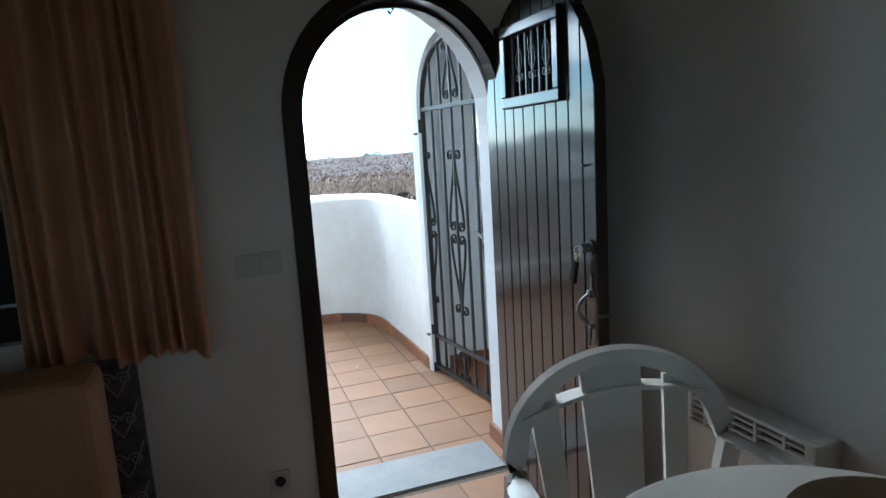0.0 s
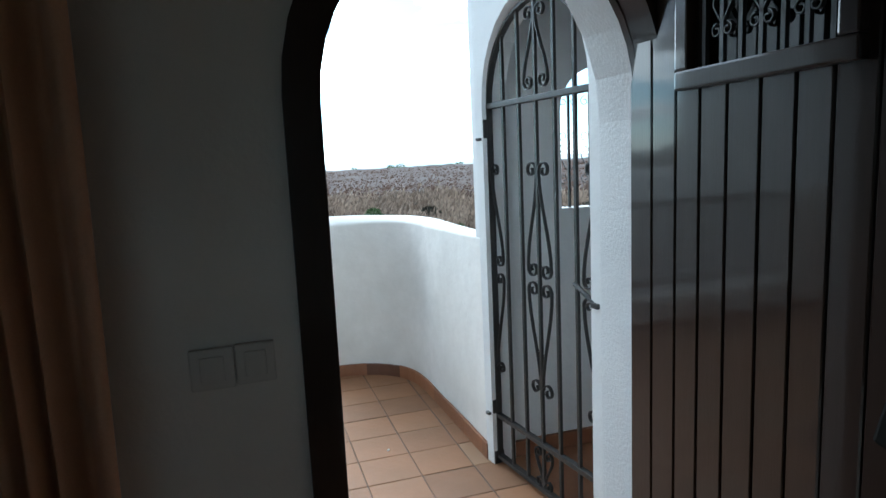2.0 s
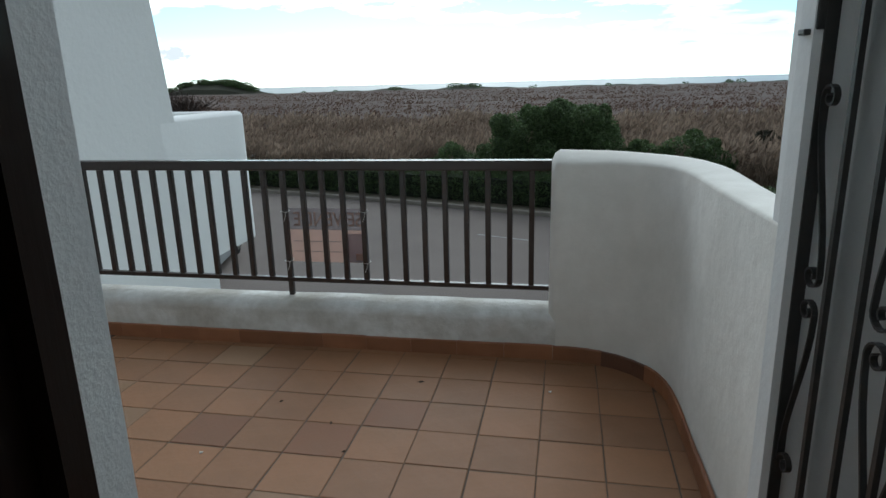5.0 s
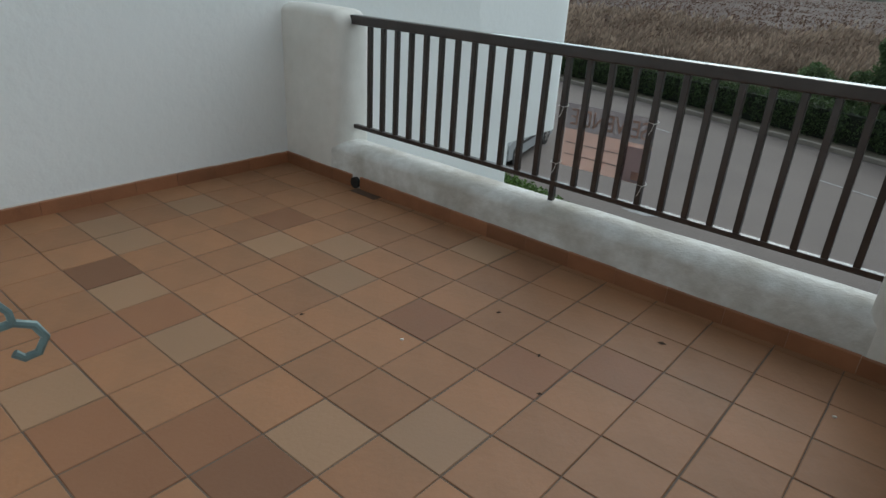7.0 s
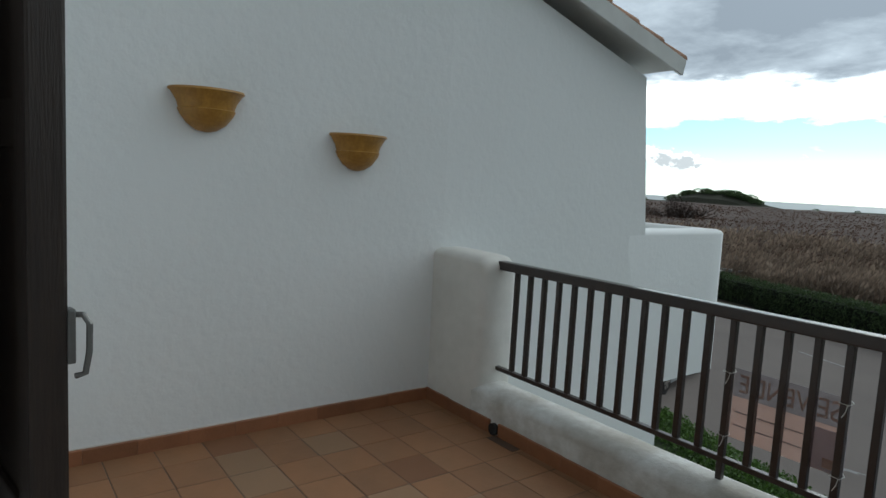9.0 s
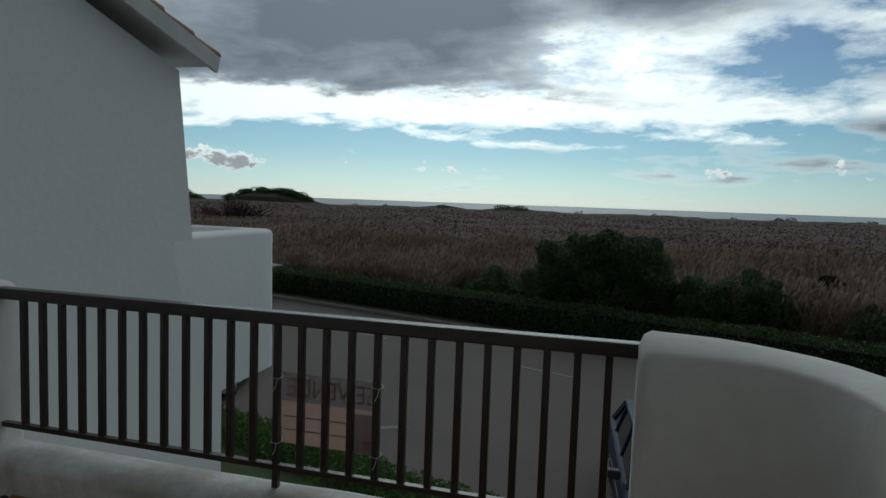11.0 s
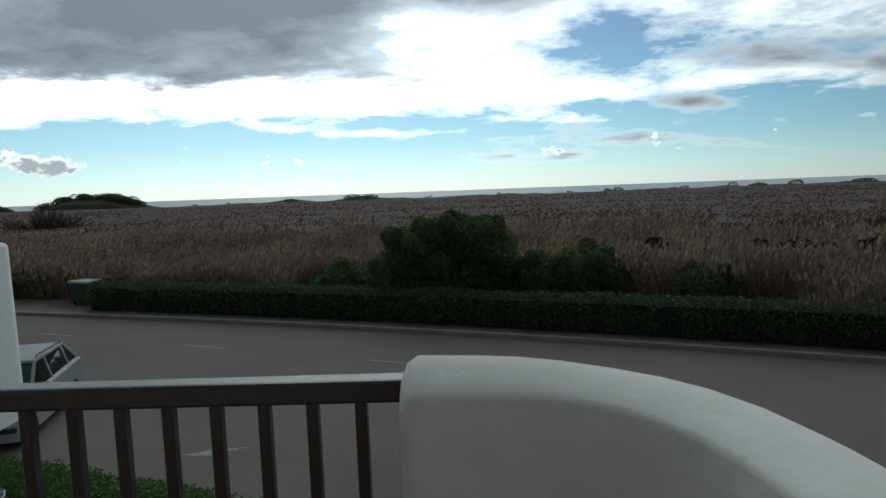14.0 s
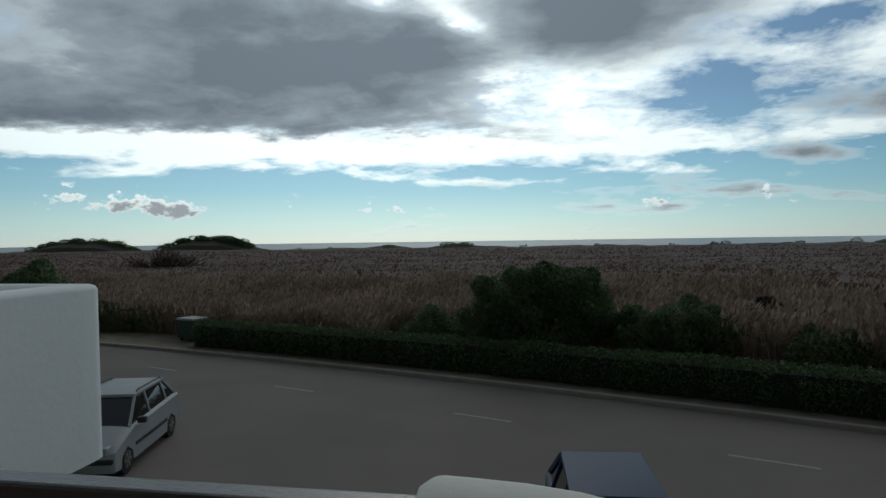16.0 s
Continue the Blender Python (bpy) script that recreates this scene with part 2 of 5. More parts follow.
KERB_STONE = material("kerb_stone", (0.32, 0.285, 0.245), 0.85, vary=0.6, scale=2, bump=0.3)
SOIL = material("soil", (0.075, 0.06, 0.04), 0.95, vary=0.7, scale=0.4, bump=0.4, bump_scale=3)
HEDGE_LEAF = material("hedge_leaf", (0.07, 0.11, 0.042), 0.55, island=0.55)
BUSH_LEAF = material("bush_leaf", (0.095, 0.145, 0.058), 0.6, island=0.5)
GRASS_LEAF = material("garden_leaf", (0.07, 0.14, 0.025), 0.6, island=0.5)
REED_STEM = material("reed", (0.36, 0.278, 0.215), 0.85, vary=0.8, scale=0.35, tint=(0.16, 0.115, 0.088), island=0.4)
VERGE = material("verge_earth", (0.2, 0.165, 0.125), 0.95, vary=0.7, scale=1.5, tint=(0.07, 0.075, 0.04), bump=0.4, bump_scale=20)
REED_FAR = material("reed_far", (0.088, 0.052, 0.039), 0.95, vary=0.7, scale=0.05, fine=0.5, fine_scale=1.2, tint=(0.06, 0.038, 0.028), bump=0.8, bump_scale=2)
DUNE = material("dune", (0.05, 0.05, 0.032), 0.95, vary=0.6, scale=0.05, bump=0.5, bump_scale=0.6)
SEA = material("sea", (0.06, 0.08, 0.09), 0.35, vary=0.3, scale=0.02)
STONE_STEP = material("grey_stone", (0.20, 0.205, 0.215), 0.65, vary=0.8, scale=7, fine=0.4, fine_scale=40, tint=(0.30, 0.28, 0.26), bump=0.3, bump_scale=25)
LINE_PAINT = material("road_paint", (0.30, 0.30, 0.30), 0.8, vary=0.7, scale=6, tint=(0.12, 0.115, 0.11))


def translucent(mat, amount):
    """Let part of the light pass through a thin surface, in its own colour."""
    nt = mat.node_tree
    b, out = nt.nodes["Principled BSDF"], nt.nodes["Material Output"]
    tr, mx = nt.nodes.new("ShaderNodeBsdfTranslucent"), nt.nodes.new("ShaderNodeMixShader")
    mx.inputs[0].default_value = amount
    src = b.inputs["Base Color"]
    if src.links:
        nt.links.new(src.links[0].from_socket, tr.inputs[0])
    else:
        tr.inputs[0].default_value = src.default_value
    nt.links.new(b.outputs[0], mx.inputs[1])
    nt.links.new(tr.outputs[0], mx.inputs[2])
    nt.links.new(mx.outputs[0], out.inputs[0])
    return mat


for leaf_mat in (HEDGE_LEAF, BUSH_LEAF, GRASS_LEAF, REED_STEM):
    translucent(leaf_mat, 0.35)


def see_through(mat, amount):
    """Open weave: part of the view passes straight through."""
    nt = mat.node_tree
    out = nt.nodes["Material Output"]
    src = out.inputs[0].links[0].from_socket
    tp, mx = nt.nodes.new("ShaderNodeBsdfTransparent"), nt.nodes.new("ShaderNodeMixShader")
    mx.inputs[0].default_value = amount
    nt.links.new(src, mx.inputs[1])
    nt.links.new(tp.outputs[0], mx.inputs[2])
    nt.links.new(mx.outputs[0], out.inputs[0])
    return mat


# ---- building helpers ----
def part(name, bm, mat, parent=None, label=""):
    """Link a bmesh as one mesh object, under a thing or under a part."""
    me = bpy.data.meshes.new(name)
    bm.to_mesh(me)
    bm.free()
    me.materials.append(mat)
    ob = new(name, me)
    ob.parent = parent
    if label:
        ob["label"] = label
    return ob


def thing(name, label, category, at=(0, 0, 0), turn=0.0, group="", kind=""):
    """An Empty at the base of a thing made of parts."""
    e = new(name)
    e.empty_display_size = 0.1
    e.matrix_basis = pose(*at, 0, 0, turn)
    return tagged(e, label, category, group, kind)


def box(bm, x0, x1, y0, y1, z0, z1, bevel=0.0, seg=2, m=None):
    r = bmesh.ops.create_cube(bm, size=1.0)
    vs = r["verts"]
    bmesh.ops.scale(bm, vec=(x1 - x0, y1 - y0, z1 - z0), verts=vs)
    bmesh.ops.translate(bm, vec=((x0 + x1) / 2, (y0 + y1) / 2, (z0 + z1) / 2), verts=vs)
    if m is not None:
        bmesh.ops.transform(bm, matrix=m, verts=vs)
    if bevel:
        es = list({e for v in vs for e in v.link_edges})
        bmesh.ops.bevel(bm, geom=es, offset=bevel, segments=seg, affect="EDGES", profile=0.6)
    return bm


def boxes(*specs, bevel=0.0, seg=2):
    bm = bmesh.new()
    for s in specs:
        box(bm, *s, bevel=bevel, seg=seg)
    return bm


def shade(ob, angle=40):
    for p in ob.data.polygons:
        p.use_smooth = True
    bmx = bmesh.new()
    bmx.from_mesh(ob.data)
    for e in bmx.edges:
        if len(e.link_faces) == 2 and e.calc_face_angle(0) > radians(angle):
            e.smooth = False
    bmx.to_mesh(ob.data)
    bmx.free()
    return ob


def sweep(points, section, closed=False, cap=True):
    """A bmesh: section (offset across, height) pairs carried along a list of (x, y) points at z 0."""
    bm = bmesh.new()
    rings = []
    n = len(points)
    for i, p in enumerate(points):
        a = Vector(points[max(i - 1, 0)])
        b = Vector(points[min(i + 1, n - 1)])
        d = (b - a).normalized()
        side = Vector((d.y, -d.x))
        rings.append([bm.verts.new((p[0] + side.x * o, p[1] + side.y * o, h)) for o, h in section])
    k = len(section)
    for r0, r1 in zip(rings, rings[1:]):
        for j in range(k):
            bm.faces.new((r0[j], r0[(j + 1) % k], r1[(j + 1) % k], r1[j]))
    if cap:
        bm.faces.new(rings[0][::-1])
        bm.faces.new(rings[-1])
    bmesh.ops.recalc_face_normals(bm, faces=bm.faces)
    return bm


def tube(points, radius, sides=6, bm=None, flat=None, along=None):
    """A rod along 3D points; flat=(w, t) gives a rectangular bar whose width stays across the path in its own plane."""
    bm = bm or bmesh.new()
    pts = [Vector(p) for p in points]
    rings = []
    for i, p in enumerate(pts):
        d = (pts[min(i + 1, len(pts) - 1)] - pts[max(i - 1, 0)]).normalized()
        ref = Vector((1, 0, 0)) if abs(d.x) < 0.9 else Vector((0, 0, 1))
        ref = Vector(along) if along else ref
        u = (ref - d * ref.dot(d)).normalized()
        v = d.cross(u)
        if flat:
            w, t = flat[0] / 2, flat[1] / 2
            offs = [(w, t), (-w, t), (-w, -t), (w, -t)]
        else:
            offs = [(radius * math.cos(2 * math.pi * j / sides), radius * math.sin(2 * math.pi * j / sides)) for j in range(sides)]
        rings.append([bm.verts.new(p + u * a + v * b) for a, b in offs])
    k = len(rings[0])
    for r0, r1 in zip(rings, rings[1:]):
        for j in range(k):
            bm.faces.new((r0[j], r0[(j + 1) % k], r1[(j + 1) % k], r1[j]))
    bm.faces.new(rings[0][::-1])
    bm.faces.new(rings[-1])
    bmesh.ops.recalc_face_normals(bm, faces=bm.faces)
    return bm


def raw_mesh(name, verts, faces, mat):
    me = bpy.data.meshes.new(name)
    me.from_pydata(verts, [], faces)
    me.materials.append(mat)
    return new(name, me)


def arch_outline(x0, x1, spring, top, n=14):
    """Points (x, z) over an arched head from the left spring to the right one."""
    c, r, rise = (x0 + x1) / 2, (x1 - x0) / 2, top - spring
    return [(c - r * math.cos(math.pi * i / n), spring + rise * math.sin(math.pi * i / n)) for i in range(n + 1)]


def wall_with_arch(x0, x1, y0, y1, z0, z1, ax0, ax1, spring, top, n=14):
    """A wall slab along x with an arched opening from the floor."""
    bm = bmesh.new()
    arch = arch_outline(ax0, ax1, spring, top, n)
    front = []
    for y in (y0, y1):
        row = {}
        row["bl"], row["tl"], row["tr"], row["br"] = (bm.verts.new((x, y, z)) for x, z in ((x0, z0), (x0, z1), (x1, z1), (x1, z0)))
        row["a"] = [bm.verts.new((ax0, y, z0))] + [bm.verts.new((x, y, z)) for x, z in arch] + [bm.verts.new((ax1, y, z0))]
        front.append(row)
    for row, flip in zip(front, (False, True)):
        a = row["a"]
        mid = len(a) // 2
        for poly in ([row["bl"], *a[:mid + 1], row["tl"]][:], [row["tl"], a[mid], row["tr"]], [row["tr"], *a[mid:], row["br"]]):
            bm.faces.new(poly[::-1] if flip else poly)
    f, b = front
    ring_f, ring_b = f["a"], b["a"]
    for i in range(len(ring_f) - 1):
        bm.faces.new((ring_f[i], ring_f[i + 1], ring_b[i + 1], ring_b[i]))
    for p, q in (("bl", "tl"), ("tl", "tr"), ("tr", "br")):
        bm.faces.new((f[p], f[q], b[q], b[p]))
    bmesh.ops.recalc_face_normals(bm, faces=bm.faces)
    bmesh.ops.triangulate(bm, faces=[fa for fa in bm.faces if len(fa.verts) > 4])
    return bm

# ---- plan ----
ROAD = -3.2                 # road level below the terrace floor
WALL_IN, WALL_OUT = 2.70, 3.012   # the house's front wall
NEIGHBOUR_X = -2.26
RAIL_Y = 5.70
INNER = [(1.25, 5.535), (1.34, 5.537), (1.41, 5.532), (1.48, 5.518), (1.55, 5.493), (1.62, 5.455), (1.68, 5.405), (1.73, 5.345), (1.77, 5.27), (1.795, 5.18),
         (1.808, 5.08), (1.814, 4.95), (1.818, 4.75), (1.824, 4.45), (1.832, 4.06)]


def structure(ob, label, category="wall"):
    return tagged(ob, label, category, kind="structure")


def quad_wall(m, length, thick, z0, z1, opening, mat, name):
    """A wall of local x 0..length, y 0..thick, with an arched opening (x0, x1, sill, spring, top), placed by m."""
    x0, x1, sill, spring, top = opening
    bm = wall_with_arch(0, length, 0, thick, z0, z1, x0, x1, spring, top)
    if sill > z0:
        box(bm, x0 - 0.001, x1 + 0.001, 0.002, thick - 0.002, z0, sill)
    bmesh.ops.transform(bm, matrix=m, verts=bm.verts)
    return part(name, bm, mat)


# ---- room ----
front = wall_with_arch(0.5, 2.05, 2.80, WALL_OUT, -0.05, 2.75, 0.842, 1.80, 1.50, 2.03)
for s in ((-3.2, -0.85, 2.80, WALL_OUT, -0.05, 2.75), (-0.85, 0.06, 2.80, WALL_OUT, -0.05, 0.98), (-0.85, 0.06, 2.80, WALL_OUT, 2.1, 2.75),
          (0.06, 0.5, 2.80, WALL_OUT, -0.05, 2.75), (2.05, 3.4, WALL_IN, WALL_OUT, -0.05, 2.75)):
    box(front, *s)
structure(part("wall_south", front, ROUGH_PLASTER), "white rough plastered house wall with arched doorway")
lining = wall_with_arch(0.5, 2.05, WALL_IN, 2.80, -0.05, 2.55, 0.93, 1.80, 1.55, 2.01)
for s in ((-3.2, -0.85, WALL_IN, 2.80, -0.05, 2.55), (-0.85, 0.06, WALL_IN, 2.80, -0.05, 0.86), (-0.85, 0.06, WALL_IN, 2.80, 2.1, 2.55), (0.06, 0.5, WALL_IN, 2.80, -0.05, 2.55)):
    box(lining, *s)
structure(part("wall_lining", lining, ROOM_WALL), "cream painted wall round the door")
structure(part("wall_east", boxes((2.05, 2.25, -2.4, WALL_IN, -0.05, 2.6)), ROOM_WALL), "cream painted room wall")
structure(part("wall_west", boxes((-3.4, -3.2, -2.4, -1.4, -0.05, 2.6), (-3.4, -3.2, 0.4, WALL_IN, -0.05, 2.6), (-3.4, -3.2, -1.4, 0.4, -0.05, 1.45), (-3.4, -3.2, -1.4, 0.4, 2.1, 2.6)), ROOM_WALL), "cream painted room wall")
structure(part("wall_north", boxes((-3.4, -1.6, -2.6, -2.4, -0.05, 2.6), (0.9, 2.25, -2.6, -2.4, -0.05, 2.6), (-1.6, 0.9, -2.6, -2.4, -0.05, 1.05), (-1.6, 0.9, -2.6, -2.4, 2.1, 2.6)), ROOM_WALL), "cream painted room wall")
structure(part("ceiling", boxes((-3.4, 2.25, -2.6, WALL_IN, 2.5, 2.6)), ROOM_WALL), "plain white room ceiling", "ceiling")
structure(part("floor_room", boxes((-3.4, 2.25, -2.6, 2.72, -0.2, -0.006)), GROUT), "terracotta tiled room floor", "floor")
structure(part("threshold", boxes((0.985, 1.735, 2.73, 3.0, -0.1, 0.004), bevel=0.003), STONE_STEP), "worn grey stone door threshold", "threshold")

# ---- terrace ----
structure(part("floor_terrace", boxes((-2.3, 1.95, 2.72, 5.56, -0.3, -0.003)), GROUT), "terracotta tiled terrace floor", "floor")
lower = boxes((-2.3, 1.6, WALL_IN, 5.80, ROAD - 0.2, -0.3), (1.6, 3.4, WALL_IN, 4.6, ROAD - 0.2, -0.3))
structure(part("wall_lower_storey", lower, WHITEWASH), "whitewashed lower storey wall")


def rounded_wall(points, thick, top, name, bottom=-0.4, ends=(True, True), mat=None, fall=0.0, lean=0.0, tilt=0.0):
    t = thick
    sec = [(0, bottom), (0, top - 0.05), (-0.005, top - 0.036), (-0.02, top - 0.016), (-0.06, top), (-t + 0.10, top + 0.004 - lean), (-t + 0.045, top - 0.015 - lean), (-t + 0.012, top - 0.05 - lean), (-t, top - 0.11 - lean), (-t, bottom)]
    if tilt:
        # a domed coping with a sharp inner edge
        sec[1:5] = [(0, top - 0.064), (-0.003, top - 0.054), (-0.012, top - 0.045), (-0.045, top - 0.029), (-0.09, top - 0.012), (-0.14, top)]
    bm = sweep(points, sec)
    bm.verts.ensure_lookup_table()
    k = len(sec)
    rings = [list(bm.verts)[i * k:(i + 1) * k] for i in range(len(points))]

    def taper(ring, amount, drop):
        c = sum((v.co for v in ring), Vector()) / k
        for v, (o, h) in zip(ring, sec):
            f = 1 - amount
            v.co.x, v.co.y = c.x + (v.co.x - c.x) * f, c.y + (v.co.y - c.y) * f
            if h > bottom:
                v.co.z -= drop
    if ends[0]:
        taper(rings[0], 0.34, 0.06), taper(rings[1], 0.12, 0.018)
    if ends[1]:
        taper(rings[-1], 0.34, 0.06), taper(rings[-2], 0.12, 0.018)
    if tilt:
        arc = [0.0]
        for p, q2 in zip(points, points[1:]):
            arc.append(arc[-1] + math.dist(p, q2))
        for q, ring in enumerate(rings):
            for v, (o, h) in zip(ring, sec):
                if h > bottom:
                    v.co.z -= fall * (arc[q] / arc[-1]) ** 0.9 - tilt * min(1.0, 1.6 * arc[q] / arc[-1]) * o / t
    # slight unevenness of the hand-made render
    for v in bm.verts:
        n = noise.noise_vector(v.co * 3.1) * 0.009
        v.co += n
    ob = part(name, bm, mat or WHITEWASH)
    return shade(ob, 45 if tilt else 60)


par_points = [(1.245, 5.536), (1.262, 5.536), (1.29, 5.536)] + INNER[1:]
structure(rounded_wall(par_points, 0.29, 1.073, "parapet_curved", ends=(True, False), fall=-0.035, lean=0.02, tilt=0.1), "whitewashed curved terrace parapet with rounded top", "parapet")
structure(rounded_wall([(-2.275, 5.54), (-2.1, 5.54), (-1.95, 5.54), (-1.79, 5.54), (-1.755, 5.54), (-1.735, 5.54)], 0.30, 1.05, "parapet_pillar", ends=(False, True)), "whitewashed terrace pillar beside the railing", "parapet")
low = [(-1.80 + 0.1 * i, 5.54) for i in range(32)]
structure(rounded_wall(low, 0.29, 0.245, "parapet_low", ends=(False, False), mat=WHITEWASH_WORN), "low whitewashed kerb wall under the railing", "parapet")

# wing wall with the gate, and the landing behind it
WING = Matrix.Translation((1.966, 3.03, 0)) @ Matrix.Rotation(math.atan2(1.09, -0.151), 4, "Z")
structure(quad_wall(WING @ Matrix.Scale(-1, 4, (0, 1, 0)), 1.045, 0.12, -0.3, 2.75, (0.262, 0.985, -0.3, 1.64, 2.04), WHITE_SMOOTH, "wall_wing"), "white side wall with arched gateway")
structure(quad_wall(pose(1.836, 4.06, 0), 1.5, 0.09, -0.3, 2.75, (0.40, 0.86, 1.165, 1.62, 1.82), WHITE_SMOOTH, "wall_landing"), "white landing wall with small arched window")
structure(part("wall_landing_end", boxes((3.2, 3.32, WALL_OUT, 4.06, -0.3, 2.75)), WHITE_SMOOTH), "white landing wall")
# unseen cover, added to keep sky light off the landing
structure(part("ceiling_landing", boxes((1.95, 3.3, WALL_OUT, 4.14, 2.66, 2.75)), WHITE_SMOOTH), "unseen white slab added to shade the landing", "ceiling")
structure(part("floor_landing", boxes((1.95, 3.3, WALL_OUT, 4.13, -0.3, -0.004)), SKIRT_TILE), "red tiled landing floor", "floor")
structure(part("skirting_landing", boxes((1.95, 3.2, 4.035, 4.058, -0.004, 0.07), bevel=0.004), SKIRT_TILE), "red tile skirting", "skirting")

# ---- neighbouring house ----
nx = NEIGHBOUR_X
bm = bmesh.new()
prof = [(1.5, ROAD - 0.2), (5.6, ROAD - 0.2), (8.46, ROAD - 0.2), (8.46, -0.32), (8.02, 0.9), (7.80, 2.5), (5.6, 3.06), (1.5, 4.1)]
for xx in (nx, nx - 7):
    prof_v = [bm.verts.new((xx - (0.045 * (y - 5.6) if (y > 5.6 and xx == nx) else 0), y, z)) for y, z in prof]
    bm.faces.new(prof_v)
vs = list(bm.verts)
npf = len(prof)
for i in range(npf):
    j = (i + 1) % npf
    bm.faces.new((vs[i], vs[j], vs[npf + j], vs[npf + i]))
bmesh.ops.triangulate(bm, faces=[f for f in bm.faces if len(f.verts) > 4])
bmesh.ops.recalc_face_normals(bm, faces=bm.faces)
house = thing("neighbour_house", "white rendered neighbouring house with tiled roof", "house", (0, 0, 0))
part("wall", bm, WHITE_SMOOTH, house)
roof_dir = math.atan2(-0.252, 1)
RM = Matrix.Translation((nx + 0.10, 8.07, 2.69)) @ Matrix.Rotation(roof_dir, 4, "X")
bm = bmesh.new()
box(bm, -7.3, 0, -6.8, 0, -0.11, -0.03, m=RM)
part("roof", bm, material("rake_board", (0.62, 0.62, 0.6), 0.8, vary=0.4, scale=3), house)
bm = bmesh.new()
box(bm, -0.028, 0.004, -6.8, 0.004, -0.165, -0.028, bevel=0.004, m=RM)
part("rake_board", bm, bpy.data.materials["rake_board"], house)
clay = material("clay_roof_tile", (0.34, 0.17, 0.095), 0.8, vary=0.6, scale=6, per_object=0.2, bump=0.2)
for i in range(17):
    bm = bmesh.new()
    n = 8
    ends = []
    for yy, rr in ((-0.42, 0.075), (0.02, 0.088)):
        ends.append([bm.verts.new((-0.09 + rr * math.cos(math.pi * q / n), yy, rr * 0.75 * math.sin(math.pi * q / n) - 0.03)) for q in range(n + 1)] + [bm.verts.new((-0.09 + rr * 0.82 * math.cos(math.pi * q / n), yy, rr * 0.6 * math.sin(math.pi * q / n) - 0.03)) for q in range(n, -1, -1)])
    k2 = len(ends[0])
    for q in range(k2):
        bm.faces.new((ends[0][q], ends[0][(q + 1) % k2], ends[1][(q + 1) % k2], ends[1][q]))
    bm.faces.new(ends[0][::-1])
    bm.faces.new(ends[1])
    bmesh.ops.recalc_face_normals(bm, faces=bm.faces)
    rt = part("roof_tile", bm, clay, house)
    rt.matrix_basis = RM @ pose(0, -0.36 * i, 0.012, 2.2)
par = rounded_wall([(-2.357, 7.75), (-2.372, 8.1), (-2.403, 8.8), (-2.42, 9.2), (-2.432, 9.40), (-2.455, 9.48), (-2.52, 9.53), (-2.66, 9.545), (-5, 9.545), (-8, 9.545)], 0.28, 1.15, "parapet", bottom=-0.37, ends=(False, False), mat=WHITE_SMOOTH)
par.parent = house
part("balcony_floor", boxes((-8, -2.62, 7.8, 9.2, -0.37, -0.2)), WHITE_SMOOTH, house)

# ---- railing ----
rail = thing("terrace_railing", "dark brown painted metal terrace railing with square balusters", "railing", (0, RAIL_Y, 0))


def rpart(name, bm):
    return part(name, bm, RAIL_WOOD, rail)


rpart("top_rail", boxes((-1.77, 1.275, -0.032, 0.032, 0.965, 1.02), bevel=0.008))
rpart("bottom_rail", boxes((-1.77, 1.25, -0.016, 0.016, 0.325, 0.35), bevel=0.003))
n_bal = 25
for i in range(n_bal):
    x = -1.600 + i * 0.11455
    foot = i in (12,)
    rpart("baluster", boxes((x - 0.014, x + 0.014, -0.014, 0.014, 0.22 if foot else 0.35, 0.965), bevel=0.002, seg=1))

# ---- finishes of the terrace ----
LEAD = material("glazed_tile_dark", (0.02, 0.018, 0.02), 0.2, vary=0.5, scale=30, tint=(0.08, 0.06, 0.07))
PLASTIC = material("white_plastic", (0.68, 0.64, 0.585), 0.35, vary=0.2, scale=8, bump=0.03)
STEEL = material("bright_steel", (0.55, 0.54, 0.52), 0.28, 1.0, vary=0.4, scale=20)
GALVANISED = material("aged_steel", (0.16, 0.16, 0.155), 0.5, 0.7, vary=0.6, scale=30, tint=(0.12, 0.1, 0.09))
OCHRE = material("ochre_glaze", (0.46, 0.24, 0.045), 0.4, vary=0.7, scale=14, fine=0.5, fine_scale=60, tint=(0.24, 0.11, 0.02), bump=0.15)
CURTAIN = material("curtain_cloth", (0.62, 0.34, 0.20), 0.9, vary=0.3, scale=5, fine=0.2, fine_scale=200, bump=0.1, bump_scale=300)
LEATHER = material("tan_leather", (0.34, 0.17, 0.075), 0.5, vary=0.4, scale=5, bump=0.2, bump_scale=90)
BANNER = material("faded_banner", (0.70, 0.50, 0.43), 0.7, vary=0.4, scale=6, tint=(0.45, 0.33, 0.30))
BANNER_BAND = material("faded_banner_band", (0.36, 0.32, 0.33), 0.7, vary=0.5, scale=6)
BANNER_LETTER = material("faded_letter", (0.62, 0.43, 0.35), 0.7, vary=0.4, scale=9)
BANNER_BLUE = material("faded_banner_blue", (0.42, 0.38, 0.43), 0.7, vary=0.4, scale=6)
for cloth in (BANNER, BANNER_BAND, BANNER_LETTER, BANNER_BLUE, CURTAIN):
    translucent(cloth, 0.5 if cloth is not CURTAIN else 0.2)
    if cloth is not CURTAIN:
        see_through(cloth, 0.32)
STRING = material("white_string", (0.6, 0.6, 0.58), 0.8)
AGED_GREEN = material("verdigris_steel", (0.13, 0.19, 0.19), 0.5, 0.4, vary=0.6, scale=40, tint=(0.08, 0.10, 0.10))
GLASS_DARK = material("window_glass", (0.012, 0.014, 0.016), 0.04, spec=0.8)
